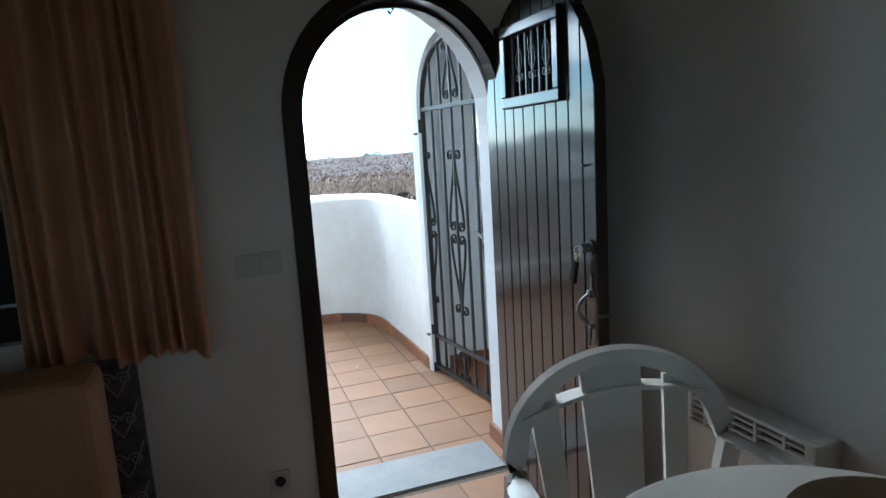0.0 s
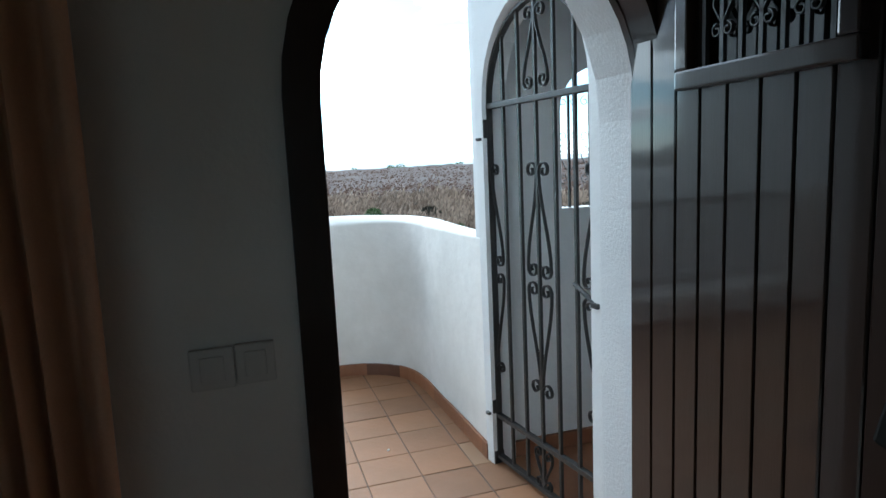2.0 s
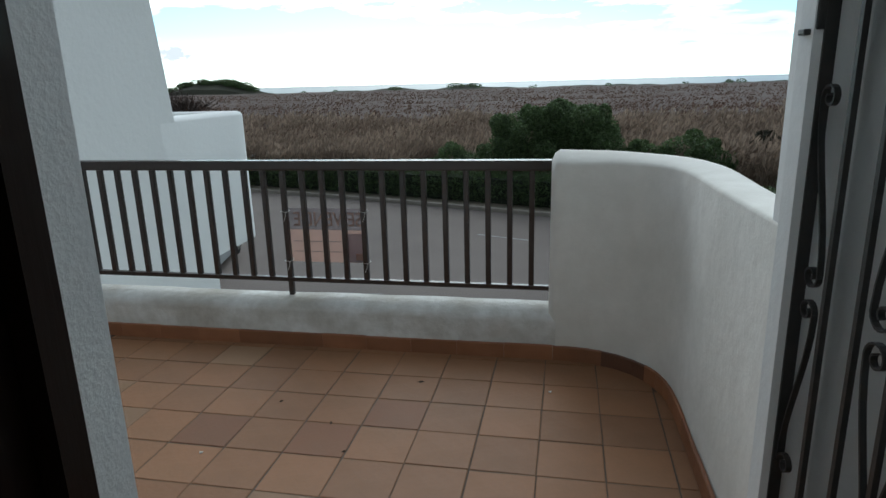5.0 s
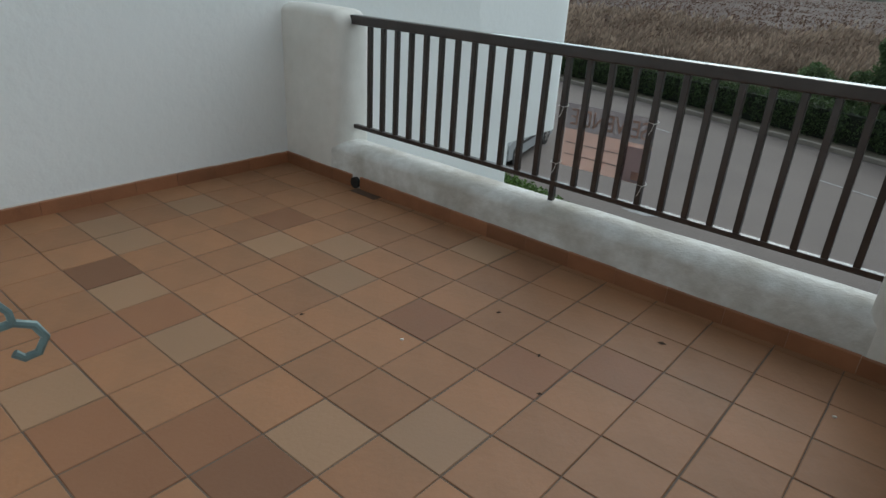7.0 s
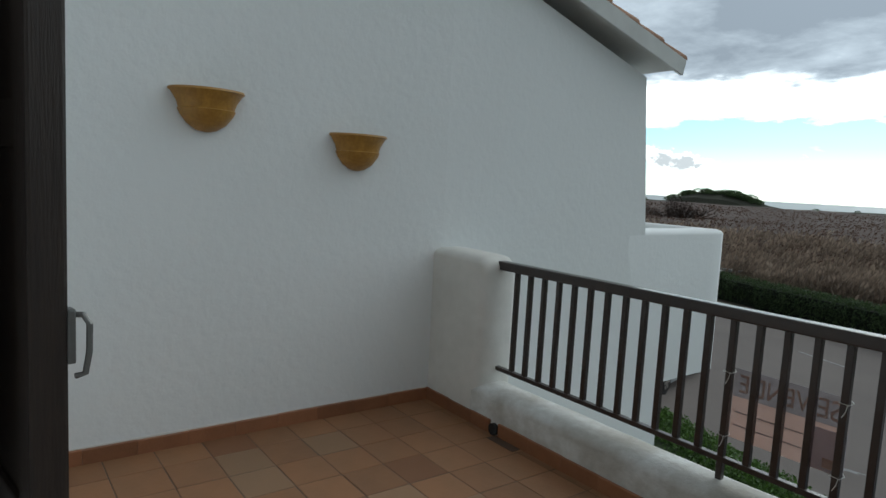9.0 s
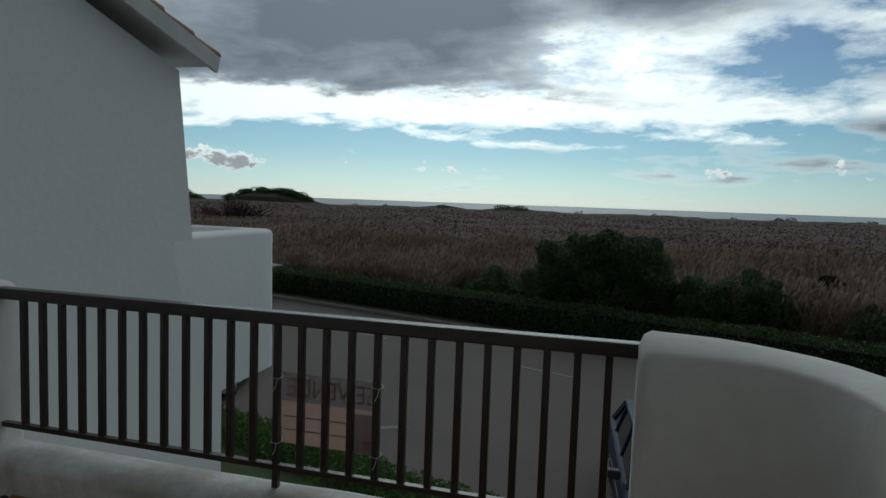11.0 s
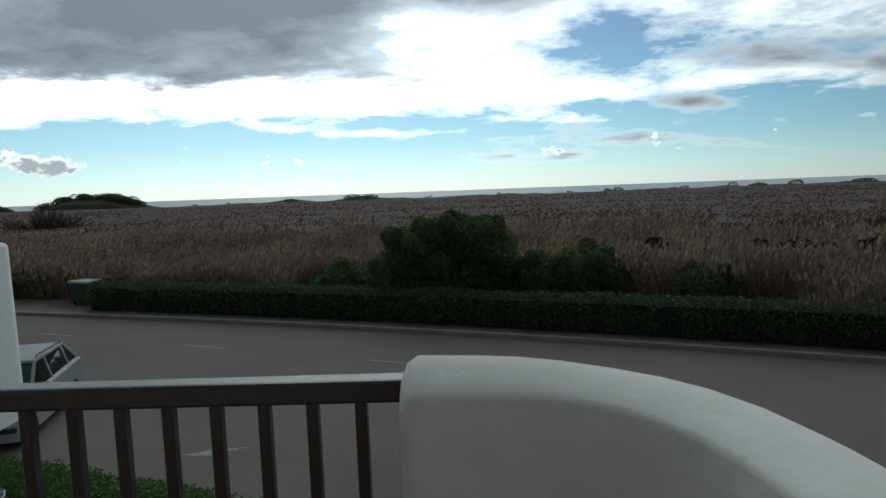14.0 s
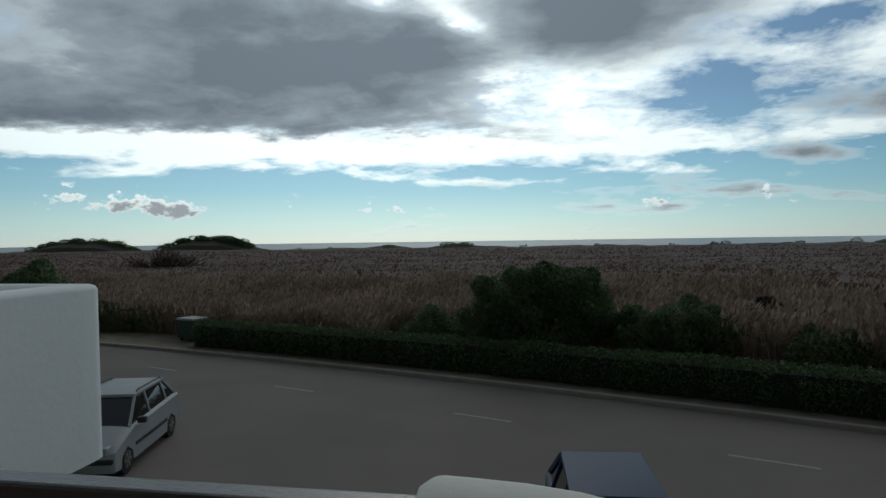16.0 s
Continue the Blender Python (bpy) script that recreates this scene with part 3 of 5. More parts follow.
RUBBER = material("black_rubber", (0.015, 0.015, 0.015), 0.7)
KEY_TAG = material("key_leather", (0.006, 0.006, 0.005), 0.85, spec=0.15, vary=0.5, scale=60)

# skirting tiles round the terrace
skirting = structure(new("skirting"), "terracotta tile skirting round the terrace", "skirting")


def skirt_run(points, mats=None, length=0.252, start=0.0):
    """Single skirting tiles along a line of (x, y) points; the wall lies to the left of the run's way."""
    seg = [(Vector(a), Vector(b)) for a, b in zip(points, points[1:])]
    total = sum((b - a).length for a, b in seg)

    def at(s):
        for a, b in seg:
            l = (b - a).length
            if s <= l:
                return a + (b - a) * (s / l)
            s -= l
        return seg[-1][1]
    s, i = start, 0
    while s < total - 0.03:
        e = min(s + length, total)
        pts = [at(s + 0.0008 + (e - s - 0.0016) * k / 3) for k in range(4)]
        h = 0.078 + random.uniform(-0.003, 0.003)
        bm = sweep([tuple(p) for p in pts], [(0.002, -0.006), (0.002, h), (0.012, h), (0.0155, h - 0.005), (0.0155, -0.006)])
        dark = mats and i in mats
        part("tile", bm, SKIRT_DARK if dark else SKIRT_TILE, skirting)
        s, i = e, i + 1


skirt_run([(-1.50, 5.54), (1.25, 5.54)] + [(x, y) for x, y in INNER[1:]], mats={12})
skirt_run([(-2.26, 5.54), (-1.58, 5.54)])
skirt_run([(NEIGHBOUR_X, 2.95 + 0.2 * i) for i in range(13)] + [(NEIGHBOUR_X, 5.53)])
skirt_run([(1.80, 3.02), (1.80, 2.80)])
skirt_run([(1.927, 3.285), (1.955, 3.04)])
structure(part("skirting_bed", sweep([(NEIGHBOUR_X, 2.95), (NEIGHBOUR_X, 5.53)], [(0, -0.01), (0, 0.085), (0.003, 0.085), (0.003, -0.01)]), WHITEWASH), "mortar joint over the skirting", "skirting")
drain = tagged(part("drain_outlet", tube([(-1.54, 5.60, 0.035), (-1.54, 5.515, 0.035)], 0.036, 12), RUBBER), "black plastic rain outlet in the skirting", "drain")
structure(part("damp_stain", boxes((-1.52, -1.30, 5.46, 5.522, -0.001, 0.0025), bevel=0.001), material("damp_dirt", (0.10, 0.06, 0.04), 0.8, vary=0.6, scale=30)), "dark damp dirt by the outlet", "stain")

# ---- the entrance door ----
DX, DY0, DY1 = 1.748, 1.995, 2.79
SPRING, HEAD = 1.55, 1.972


def arch_z(u, u0, u1, spring, top):
    c, r = (u0 + u1) / 2, (u1 - u0) / 2
    return spring + (top - spring) * math.sqrt(max(0.0, 1 - ((u - c) / r) ** 2))


def arch_band(x0, x1, spring, top, width, y0, y1, foot=0.0, n=20):
    """A solid arched frame in the x-z plane: inner outline and the same grown by width."""
    inner = [(x0, foot)] + arch_outline(x0, x1, spring, top, n) + [(x1, foot)]
    outer = [(x0 - width, foot)] + arch_outline(x0 - width, x1 + width, spring, top + width, n) + [(x1 + width, foot)]
    bm = bmesh.new()
    rows = [[bm.verts.new((x, y, z)) for x, z in line] for line, y in ((inner, y0), (outer, y0), (outer, y1), (inner, y1))]
    for k in range(4):
        a, b = rows[k], rows[(k + 1) % 4]
        for i in range(len(a) - 1):
            bm.faces.new((a[i], a[i + 1], b[i + 1], b[i]))
    for i in (0, -1):
        bm.faces.new([r[i] for r in rows])
    bmesh.ops.recalc_face_normals(bm, faces=bm.faces)
    return bm


structure(shade(part("door_frame", arch_band(0.974, 1.765, SPRING, HEAD, 0.064, 2.682, 2.775), DARK_WOOD)), "dark varnished arched wooden door frame", "door frame")
structure(shade(part("door_stop", arch_band(0.994, 1.765, SPRING, HEAD - 0.018, 0.03, 2.775, 2.80), DARK_WOOD)), "dark wooden door stop", "door frame")

door = thing("door_1", "open dark varnished plank door with barred window", "door", (DX, 0, 0), kind="structure")
WIN = (2.205, 2.555, 1.582, 1.80)


def plank(y0, y1, z0, z1=None):
    """One vertical board of the leaf; without z1 it runs up to the arch."""
    bm = bmesh.new()
    ys = [y0 + 0.0022, (y0 + y1) / 2, y1 - 0.0022]
    tops = [z1 if z1 is not None else arch_z(y, DY0 - 0.001, DY1 + 0.001, SPRING - 0.03, HEAD - 0.02) for y in ys]
    rows = []
    for x in (0.0, 0.04):
        rows.append([bm.verts.new((x, y, z0)) for y in (ys[0], ys[2])] + [bm.verts.new((x, y, z)) for y, z in reversed(list(zip(ys, tops)))])
    a, b = rows
    bm.faces.new(a[::-1])
    bm.faces.new(b)
    n = len(a)
    for i in range(n):
        bm.faces.new((a[i], a[(i + 1) % n], b[(i + 1) % n], b[i]))
    bmesh.ops.recalc_face_normals(bm, faces=bm.faces)
    edges = [e for e in bm.edges if all(v.co.x < 0.001 for v in e.verts)]
    bmesh.ops.bevel(bm, geom=edges, offset=0.003, segments=1, affect="EDGES")
    return bm


BOARDS = [DY0, 2.068, 2.146, 2.223, 2.297, 2.376, 2.461, 2.539, 2.616, 2.702, DY1]
for a, b in zip(BOARDS, BOARDS[1:]):
    if b > WIN[0] + 0.02 and a < WIN[1] - 0.02:
        part("plank", plank(a, b, 0.015, WIN[2] - 0.03), DARK_WOOD, door)
        part("plank", plank(a, b, WIN[3] + 0.03), DARK_WOOD, door)
    else:
        part("plank", plank(a, b, 0.015), DARK_WOOD, door)
core_y = [(DY0 + 0.01, WIN[0] - 0.03, 0.02, 1.5), (WIN[1] + 0.03, DY1 - 0.01, 0.02, 1.5), (WIN[0] - 0.03, WIN[1] + 0.03, 0.02, WIN[2] - 0.03), (2.1, 2.7, WIN[3] + 0.03, 1.86)]
part("leaf_core", boxes(*[(0.006, 0.034, y0, y1, z0, z1) for y0, y1, z0, z1 in core_y]), material("groove_wood", (0.012, 0.008, 0.006), 0.6), door)
wf = bmesh.new()
for s in ((WIN[0] - 0.04, WIN[1] + 0.04, WIN[2] - 0.04, WIN[2]), (WIN[0] - 0.04, WIN[1] + 0.04, WIN[3], WIN[3] + 0.04), (WIN[0] - 0.04, WIN[0], WIN[2], WIN[3]), (WIN[1], WIN[1] + 0.04, WIN[2], WIN[3])):
    box(wf, -0.022, 0.05, s[0], s[1], s[2], s[3], bevel=0.005)
wframe = part("window_frame", wf, DARK_WOOD, door)
part("pane", boxes((0.026, 0.030, WIN[0], WIN[1], WIN[2], WIN[3])), GLASS_DARK, door, "dark reflecting glass pane")


def spiral(cy, cz, r, turns, a0, way=1, n=20, x=0.0):
    return [(x, cy + r * (1 - 0.72 * i / n) * math.cos(a0 + way * turns * 2 * math.pi * i / n), cz + r * (1 - 0.72 * i / n) * math.sin(a0 + way * turns * 2 * math.pi * i / n)) for i in range(n + 1)]


def lyre(cy, z, h, w, bm, flat=(0.010, 0.003)):
    """A small lyre-shaped scroll pair about a bar."""
    for s in (-1, 1):
        tube([(0.005, cy, z), (0.005, cy + s * w, z + h * 0.4), (0.005, cy + s * w * 0.9, z + h * 0.75), (0.005, cy + s * w * 0.3, z + h)], 0, bm=bm, flat=flat)
        tube(spiral(cy + s * w * 0.6, z - 0.012, w * 0.6, 1.1, math.pi / 2, -s, 12, 0.005), 0, bm=bm, flat=flat)


for k in range(7):
    y = WIN[0] + (WIN[1] - WIN[0]) * (k + 0.5) / 7
    bm = tube([(0.005, y, WIN[2]), (0.005, y, WIN[3])], 0, flat=(0.010, 0.010))
    if k % 2 == 1:
        lyre(y, 1.66, 0.09, 0.024, bm)
    part("window_bar", bm, IRON, wframe)
part("lock_rosette", tube([(0.0, 2.03, 1.08), (-0.008, 2.03, 1.08)], 0.026, 16), IRON, door, "dark iron lock rosette")
part("lock_cylinder", tube([(-0.008, 2.03, 1.08), (-0.04, 2.03, 1.08)], 0.015, 14), GALVANISED, door)
# bow handle on a pointed back plate, with a curled tail
plate = bmesh.new()
outline = [(2.01, 0.925), (2.048, 0.925), (2.034, 0.955), (2.036, 0.985), (2.029, 1.0), (2.022, 0.985), (2.024, 0.955)]
for flip, px in ((False, 0.0), (True, -0.005)):
    vs = [plate.verts.new((px, y, z)) for y, z in outline]
    plate.faces.new(vs[::-1] if flip else vs)
pv = list(plate.verts)
for q in range(7):
    plate.faces.new((pv[q], pv[(q + 1) % 7], pv[7 + (q + 1) % 7], pv[7 + q]))
bmesh.ops.recalc_face_normals(plate, faces=plate.faces)
part("handle_plate", plate, GALVANISED, door, "pointed aged steel handle plate")
pull = tube([(-0.006 - 0.03 * math.sin(math.pi * i / 12) ** 0.7, 2.03 + 0.024 * math.sin(math.pi * i / 12), 0.932 - 0.105 * i / 12) for i in range(13)], 0.0065, 8)
box(pull, -0.016, 0.0, 2.02, 2.042, 0.918, 0.942, bevel=0.004)
box(pull, -0.014, 0.0, 2.021, 2.039, 0.816, 0.836, bevel=0.004)
tube([(-0.008, 2.03, 0.826), (-0.012, 2.022, 0.80), (-0.012, 2.026, 0.778), (-0.010, 2.033, 0.762)], 0.004, 6, pull)
part("pull_handle", pull, GALVANISED, door, "aged steel bow handle")
part("hinge_bolt", tube([(-0.02, DY0 - 0.02, 0.87), (0.02, DY0 - 0.045, 0.875)], 0.006, 6), IRON, door)
part("nail", tube([(0.0, DY0 + 0.05, 1.335), (-0.018, DY0 + 0.05, 1.337)], 0.004, 6), IRON, door)
keys = thing("key_fob", "black leather key fob hanging from the lock", "keys", (DX - 0.036, 2.055, 1.08))
part("key_ring", tube([(0.0, 0.016 * math.cos(t * 0.5236), -0.012 + 0.016 * math.sin(t * 0.5236)) for t in range(13)], 0.0016, 5), STEEL, keys)
part("fob", box(bmesh.new(), -0.007, 0.007, -0.016, 0.014, -0.122, -0.045, bevel=0.007, m=pose(0, 0, 0, 14)), KEY_TAG, keys)
part("key", box(bmesh.new(), -0.002, 0.002, -0.006, 0.008, -0.052, -0.02, bevel=0.001, m=pose(0, 0, 0, 6)), material("brass", (0.22, 0.17, 0.06), 0.45, 1.0), keys)
# dark hook under the arch
tagged(part("arch_hook", tube([(1.385, 2.86, 2.03), (1.385, 2.86, 1.985), (1.397, 2.86, 1.965), (1.385, 2.86, 1.945), (1.375, 2.86, 1.96)], 0.006, 6), IRON), "small iron lamp hook under the arch", "hook")

# ---- the wrought-iron gate ----
GA = math.atan2(0.151, 1.09)
gate = thing("iron_gate", "black wrought-iron arched gate with scrolls", "gate", (0, 0, 0))
gate.matrix_basis = Matrix.Translation((1.966, 3.03, 0)) @ Matrix.Rotation(GA, 4, "Z") @ Matrix.Translation((0.035, 0.0, 0))
G0, G1, GB, GS, GT = 0.262, 0.985, 0.035, 1.635, 2.005
FL = (0.014, 0.0045)


def gpart(name, bm, label=""):
    return part(name, bm, IRON, gate, label)


gpart("frame", tube([(0, G0, GB), (0, G0, 0.8), (0, G0, GS)] + [(0, y, z) for y, z in arch_outline(G0, G1, GS, GT, 18)][1:-1] + [(0, G1, GS), (0, G1, 0.8), (0, G1, GB)], 0, flat=(0.028, 0.012)))
gpart("bottom_bar", boxes((-0.014, 0.014, G0, G1, GB - 0.008, GB + 0.008)))
gpart("cross_bar", boxes((-0.016, 0.016, G0, G1, GS - 0.012, GS + 0.012), bevel=0.003), "worn bare-metal cross bar")
gpart("lower_bar", boxes((-0.012, 0.012, G0, G1, 0.225, 0.245), bevel=0.002))
step = (G1 - G0) / 6
for i in range(1, 6):
    y = G0 + step * i
    gpart("bar", tube([(0, y, GB), (0, y, arch_z(y, G0, G1, GS, GT))], 0, flat=(0.013, 0.013)))


mid = (G0 + G1) / 2


def scroll(y0, y1, z_tip, z_foot, r, side):
    """A long C-scroll: a curl outside at the tip by y0, a stem to y1, a curl inside at the foot."""
    bm = tube(spiral(y0 + side * r * 1.05, z_tip, r, 1.15, math.pi if side > 0 else 0.0, -side), 0, flat=FL)
    pts = []
    for i in range(9):
        f = i / 8
        e = f * f * (3 - 2 * f)
        pts.append((0, y0 + (y1 - y0) * e, z_tip + (z_foot - z_tip) * f))
    tube(pts, 0, bm=bm, flat=FL)
    tube(spiral(y1 - side * r * 1.0, z_foot, r, 1.15, 0.0 if side > 0 else math.pi, side * (1 if z_foot > z_tip else -1)), 0, bm=bm, flat=FL)
    return bm


RC = 0.035
for s in (-1, 1):
    y0, y1 = mid + s * 0.007, mid + s * 0.08
    gpart("scroll", scroll(y0, y1, 1.36, 0.968, RC, s))
    gpart("scroll", scroll(y0, y1, 0.47, 0.882, RC, s))
    gpart("scroll", scroll(mid + s * 0.007, y1, 1.95, 1.70, RC * 0.9, s))
    gpart("scroll", scroll(mid + s * 0.007, y1 - s * 0.02, 0.06, 0.19, RC * 0.7, s))
for edge_y, s in ((G0 + 0.008, 1), (G1 - 0.008, -1)):
    yb = edge_y + s * 0.076
    gpart("scroll", scroll(edge_y, yb, 1.36, 0.968, RC * 0.85, s))
    gpart("scroll", scroll(edge_y, yb, 0.47, 0.882, RC * 0.85, s))
gpart("hinge", boxes((-0.032, 0.0, G1 - 0.004, G1 + 0.032, 1.50, 1.58), (-0.05, -0.02, G1 + 0.01, G1 + 0.04, 1.49, 1.503), bevel=0.004))
gpart("hinge", boxes((-0.032, 0.0, G1 - 0.004, G1 + 0.032, 0.245, 0.31), (-0.05, -0.02, G1 + 0.01, G1 + 0.04, 0.237, 0.25), bevel=0.004))
gpart("pivot_shoe", boxes((-0.03, 0.02, G1 - 0.005, G1 + 0.025, -0.004, 0.06), bevel=0.004))
latch = tube([(-0.02, G0 + 0.11, 0.955), (-0.028, G0 + 0.04, 0.93), (-0.03, G0 - 0.02, 0.905)], 0.009, 8)
box(latch, -0.03, -0.012, G0 - 0.01, G0 + 0.012, 0.92, 0.98, bevel=0.003)
gpart("latch", latch, "worn steel gate latch")
gpart("latch_tongue", boxes((-0.045, -0.02, G0 - 0.045, G0 - 0.005, 0.893, 0.912), bevel=0.003), "whitewash-splashed latch tongue")

# grille in the landing window
grille = thing("window_grille", "black iron scroll grille in the landing window", "grille", (1.836, 4.105, 0))
for i in range(4):
    x = 0.41 + 0.45 * (i + 0.5) / 4
    part("bar", tube([(x, 0, 1.165), (x, 0, 1.72)], 0, flat=(0.011, 0.011)), IRON, grille)
    for s in (-1, 1):
        for zc, up in ((1.30, -1), (1.44, 1), (1.50, -1), (1.66, 1)):
            pts = [(p[1], 0.0, p[2]) for p in spiral(x + s * 0.026, zc, 0.024, 1.1, math.pi / 2 * up, -s * up, 12)]
            part("scroll", tube(pts, 0.0022, 4), IRON, grille)
        part("scroll_stem", tube([(x + s * 0.012, 0, 1.34), (x + s * 0.045, 0, 1.40), (x + s * 0.05, 0, 1.43)], 0.0022, 4), IRON, grille)

# ---- window with shutters on the front wall ----
shutters = thing("closed_shutter", "dark brown closed wooden window shutters", "shutter", (0, 0, 0))
for x0, x1 in ((-0.85, -0.40), (-0.395, 0.055)):
    part("leaf", boxes((x0, x1, 2.90, 2.94, 0.985, 2.095), bevel=0.004), DARK_WOOD, shutters)
tagged(part("window_pane", boxes((-0.85, 0.055, 2.78, 2.785, 0.985, 2.095)), GLASS_DARK), "dark window pane before the closed shutters", "window", kind="structure")
inner = structure(new("window_1"), "dark wooden window with panes behind the curtain", "window")
for spec in ((-0.85, 0.058, 2.745, 2.777, 0.862, 0.975), (-0.85, 0.058, 2.745, 2.777, 2.03, 2.098), (0.0, 0.058, 2.745, 2.777, 0.975, 2.03), (-0.85, -0.79, 2.745, 2.777, 0.975, 2.03), (-0.44, -0.35, 2.74, 2.777, 0.975, 2.03),
             (-0.79, 0.0, 2.752, 2.777, 1.27, 1.30)):
    part("window_frame", boxes(spec, bevel=0.005), DARK_WOOD, inner)
SHUTTER_WOOD = material("weathered_dark_wood", (0.017, 0.011, 0.009), 0.5, vary=0.6, scale=5, fine=0.6, fine_scale=25, tint=(0.035, 0.022, 0.016), bump=0.25, bump_scale=35, stretch=(7, 7, 0.5), spec=0.35)
open_sh = thing("open_shutter", "dark brown wooden window shutter standing ajar", "shutter", (0.0, 3.06, 0), 10.5)
part("panel", boxes((0.04, 0.25, 0.008, 0.026, 1.02, 2.06), bevel=0.003), SHUTTER_WOOD, open_sh)
for s in ((0.0, 0.05, 0.0, 0.034, 0.975, 2.10), (0.245, 0.30, -0.002, 0.042, 0.948, 2.10), (0.05, 0.245, 0.0, 0.034, 0.98, 1.045), (0.05, 0.245, 0.0, 0.034, 2.03, 2.095)):
    part("stile", boxes(s, bevel=0.005), SHUTTER_WOOD, open_sh)
part("mid_rail", boxes((0.05, 0.245, 0.0, 0.034, 1.5, 1.56), bevel=0.004), SHUTTER_WOOD, open_sh)
for z0, z1 in ((1.06, 1.49), (1.575, 2.02)):
    count = int((z1 - z0) / 0.043)
    for i in range(count):
        z = z0 + (z1 - z0) * (i + 0.5) / count
        part("slat", box(bmesh.new(), 0.048, 0.247, -0.018, 0.018, -0.0035, 0.0035, bevel=0.002, seg=1, m=pose(0, 0.03, z, -38)), SHUTTER_WOOD, open_sh)
sb = tube([(0.285, 0.045, 1.295), (0.30, 0.058, 1.297), (0.305, 0.064, 1.285), (0.304, 0.064, 1.25), (0.302, 0.06, 1.222), (0.296, 0.05, 1.218)], 0.004, 7)
box(sb, 0.28, 0.302, 0.04, 0.05, 1.235, 1.305, bevel=0.003)
part("catch", sb, GALVANISED, open_sh, "grey metal shutter catch")
part("pin", boxes((0.285, 0.298, 0.042, 0.052, 0.985, 1.01), bevel=0.003), GALVANISED, open_sh)
structure(part("shutter_frame", boxes((-0.05, 0.0, 3.008, 3.062, 0.96, 2.12), (-0.9, -0.85, 3.008, 3.062, 0.96, 2.12), (-0.9, 0.0, 3.008, 3.062, 2.12, 2.17), bevel=0.004), SHUTTER_WOOD), "dark wooden shutter frame", "window frame")
sill = structure(new("window_sill"), "dark glazed tile window sill", "window sill")
for i in range(12):
    part("tile", boxes((-0.92 + i * 0.101, -0.823 + i * 0.101, 3.008, 3.066, 0.895, 0.915), bevel=0.004, seg=1), LEAD, sill)
part("sill_bed", boxes((-0.92, 0.29, 3.0, 3.06, 0.80, 0.895)), LEAD, sill)
tagged(part("sill_bracket", boxes((0.10, 0.13, 3.005, 3.10, 0.93, 0.955), bevel=0.006), WHITEWASH), "white stone shutter stop on the wall", "bracket")
hook = tube([(0.455, 3.0, 0.862), (0.462, 3.07, 0.868), (0.475, 3.13, 0.878), (0.479, 3.152, 0.868), (0.482, 3.161, 0.848), (0.480, 3.150, 0.828), (0.476, 3.134, 0.824), (0.474, 3.124, 0.834)], 0.006, 8)
tube([(0.476, 3.13, 0.878), (0.478, 3.128, 0.896), (0.480, 3.118, 0.912)], 0.005, 6, hook)
tagged(shade(part("wall_hook", hook, AGED_GREEN)), "greenish aged metal hook on the house wall", "hook")


# half pots on the neighbour's wall
def wall_pot(y, z_rim, w, h, label):
    bm = bmesh.new()
    prof = [(1.0, 0.0), (1.02, -0.05), (0.95, -0.09), (0.80, -0.30), (0.74, -0.46), (0.78, -0.48), (0.70, -0.62), (0.52, -0.82), (0.28, -0.96), (0.06, -1.0)]
    n = 16
    rings = []
    for r, d in prof:
        rings.append([bm.verts.new((math.sin(math.pi * i / n) * r * w * 0.42, -math.cos(math.pi * i / n) * r * w / 2, d * h)) for i in range(n + 1)])
    for a, b in zip(rings, rings[1:]):
        for i in range(n):
            bm.faces.new((a[i], a[i + 1], b[i + 1], b[i]))
    inner = [bm.verts.new((v.co.x * 0.86 + 0.002, v.co.y * 0.86, v.co.z)) for v in rings[0]]
    deep = [bm.verts.new((v.co.x * 0.6 + 0.002, v.co.y * 0.6, v.co.z - h * 0.5)) for v in rings[0]]
    for i in range(n):
        bm.faces.new((rings[0][i], inner[i], inner[i + 1], rings[0][i + 1]))
        bm.faces.new((inner[i], deep[i], deep[i + 1], inner[i + 1]))
    bm.faces.new(deep)
    bmesh.ops.recalc_face_normals(bm, faces=bm.faces)
    ob = shade(part("wall_pot", bm, OCHRE), 35)
    ob.location = (NEIGHBOUR_X + 0.002, y, z_rim)
    return tagged(ob, label, "plant pot", "pots on the white wall")


wall_pot(4.03, 1.895, 0.38, 0.215, "ochre glazed half-round clay pot on a white wall")
wall_pot(4.92, 1.742, 0.37, 0.215, "ochre glazed half-round clay pot on a white wall")

# banner tied outside the railing
banner = thing("sale_banner", "faded pink and grey sale banner tied to the railing", "banner", (0, RAIL_Y + 0.045, 0))
part("cloth", boxes((-0.225, 0.235, -0.002, 0.002, 0.43, 0.62)), BANNER, banner)
part("band", boxes((-0.225, 0.235, -0.002, 0.002, 0.62, 0.745)), BANNER_BAND, banner)
part("number_field", boxes((0.10, 0.237, -0.0032, 0.0032, 0.432, 0.60)), BANNER_BLUE, banner)
for z in (0.49, 0.55):
    part("print_bar", boxes((-0.21, 0.08, -0.0035, 0.0035, z, z + 0.004)), BANNER_BAND, banner)
part("print_bar", boxes((0.16, 0.21, -0.0045, 0.0045, 0.445, 0.485), bevel=0.004), BANNER_LETTER, banner)
fc = bpy.data.curves.new("lettering", "FONT")
fc.body, fc.size, fc.extrude, fc.align_x = "SE VENDE", 0.115, 0.003, "CENTER"
tmp = new("lettering", fc)
dg = bpy.context.evaluated_depsgraph_get()
letters_mesh = bpy.data.meshes.new_from_object(tmp.evaluated_get(dg))
bpy.data.objects.remove(tmp)
letters_mesh.materials.clear()
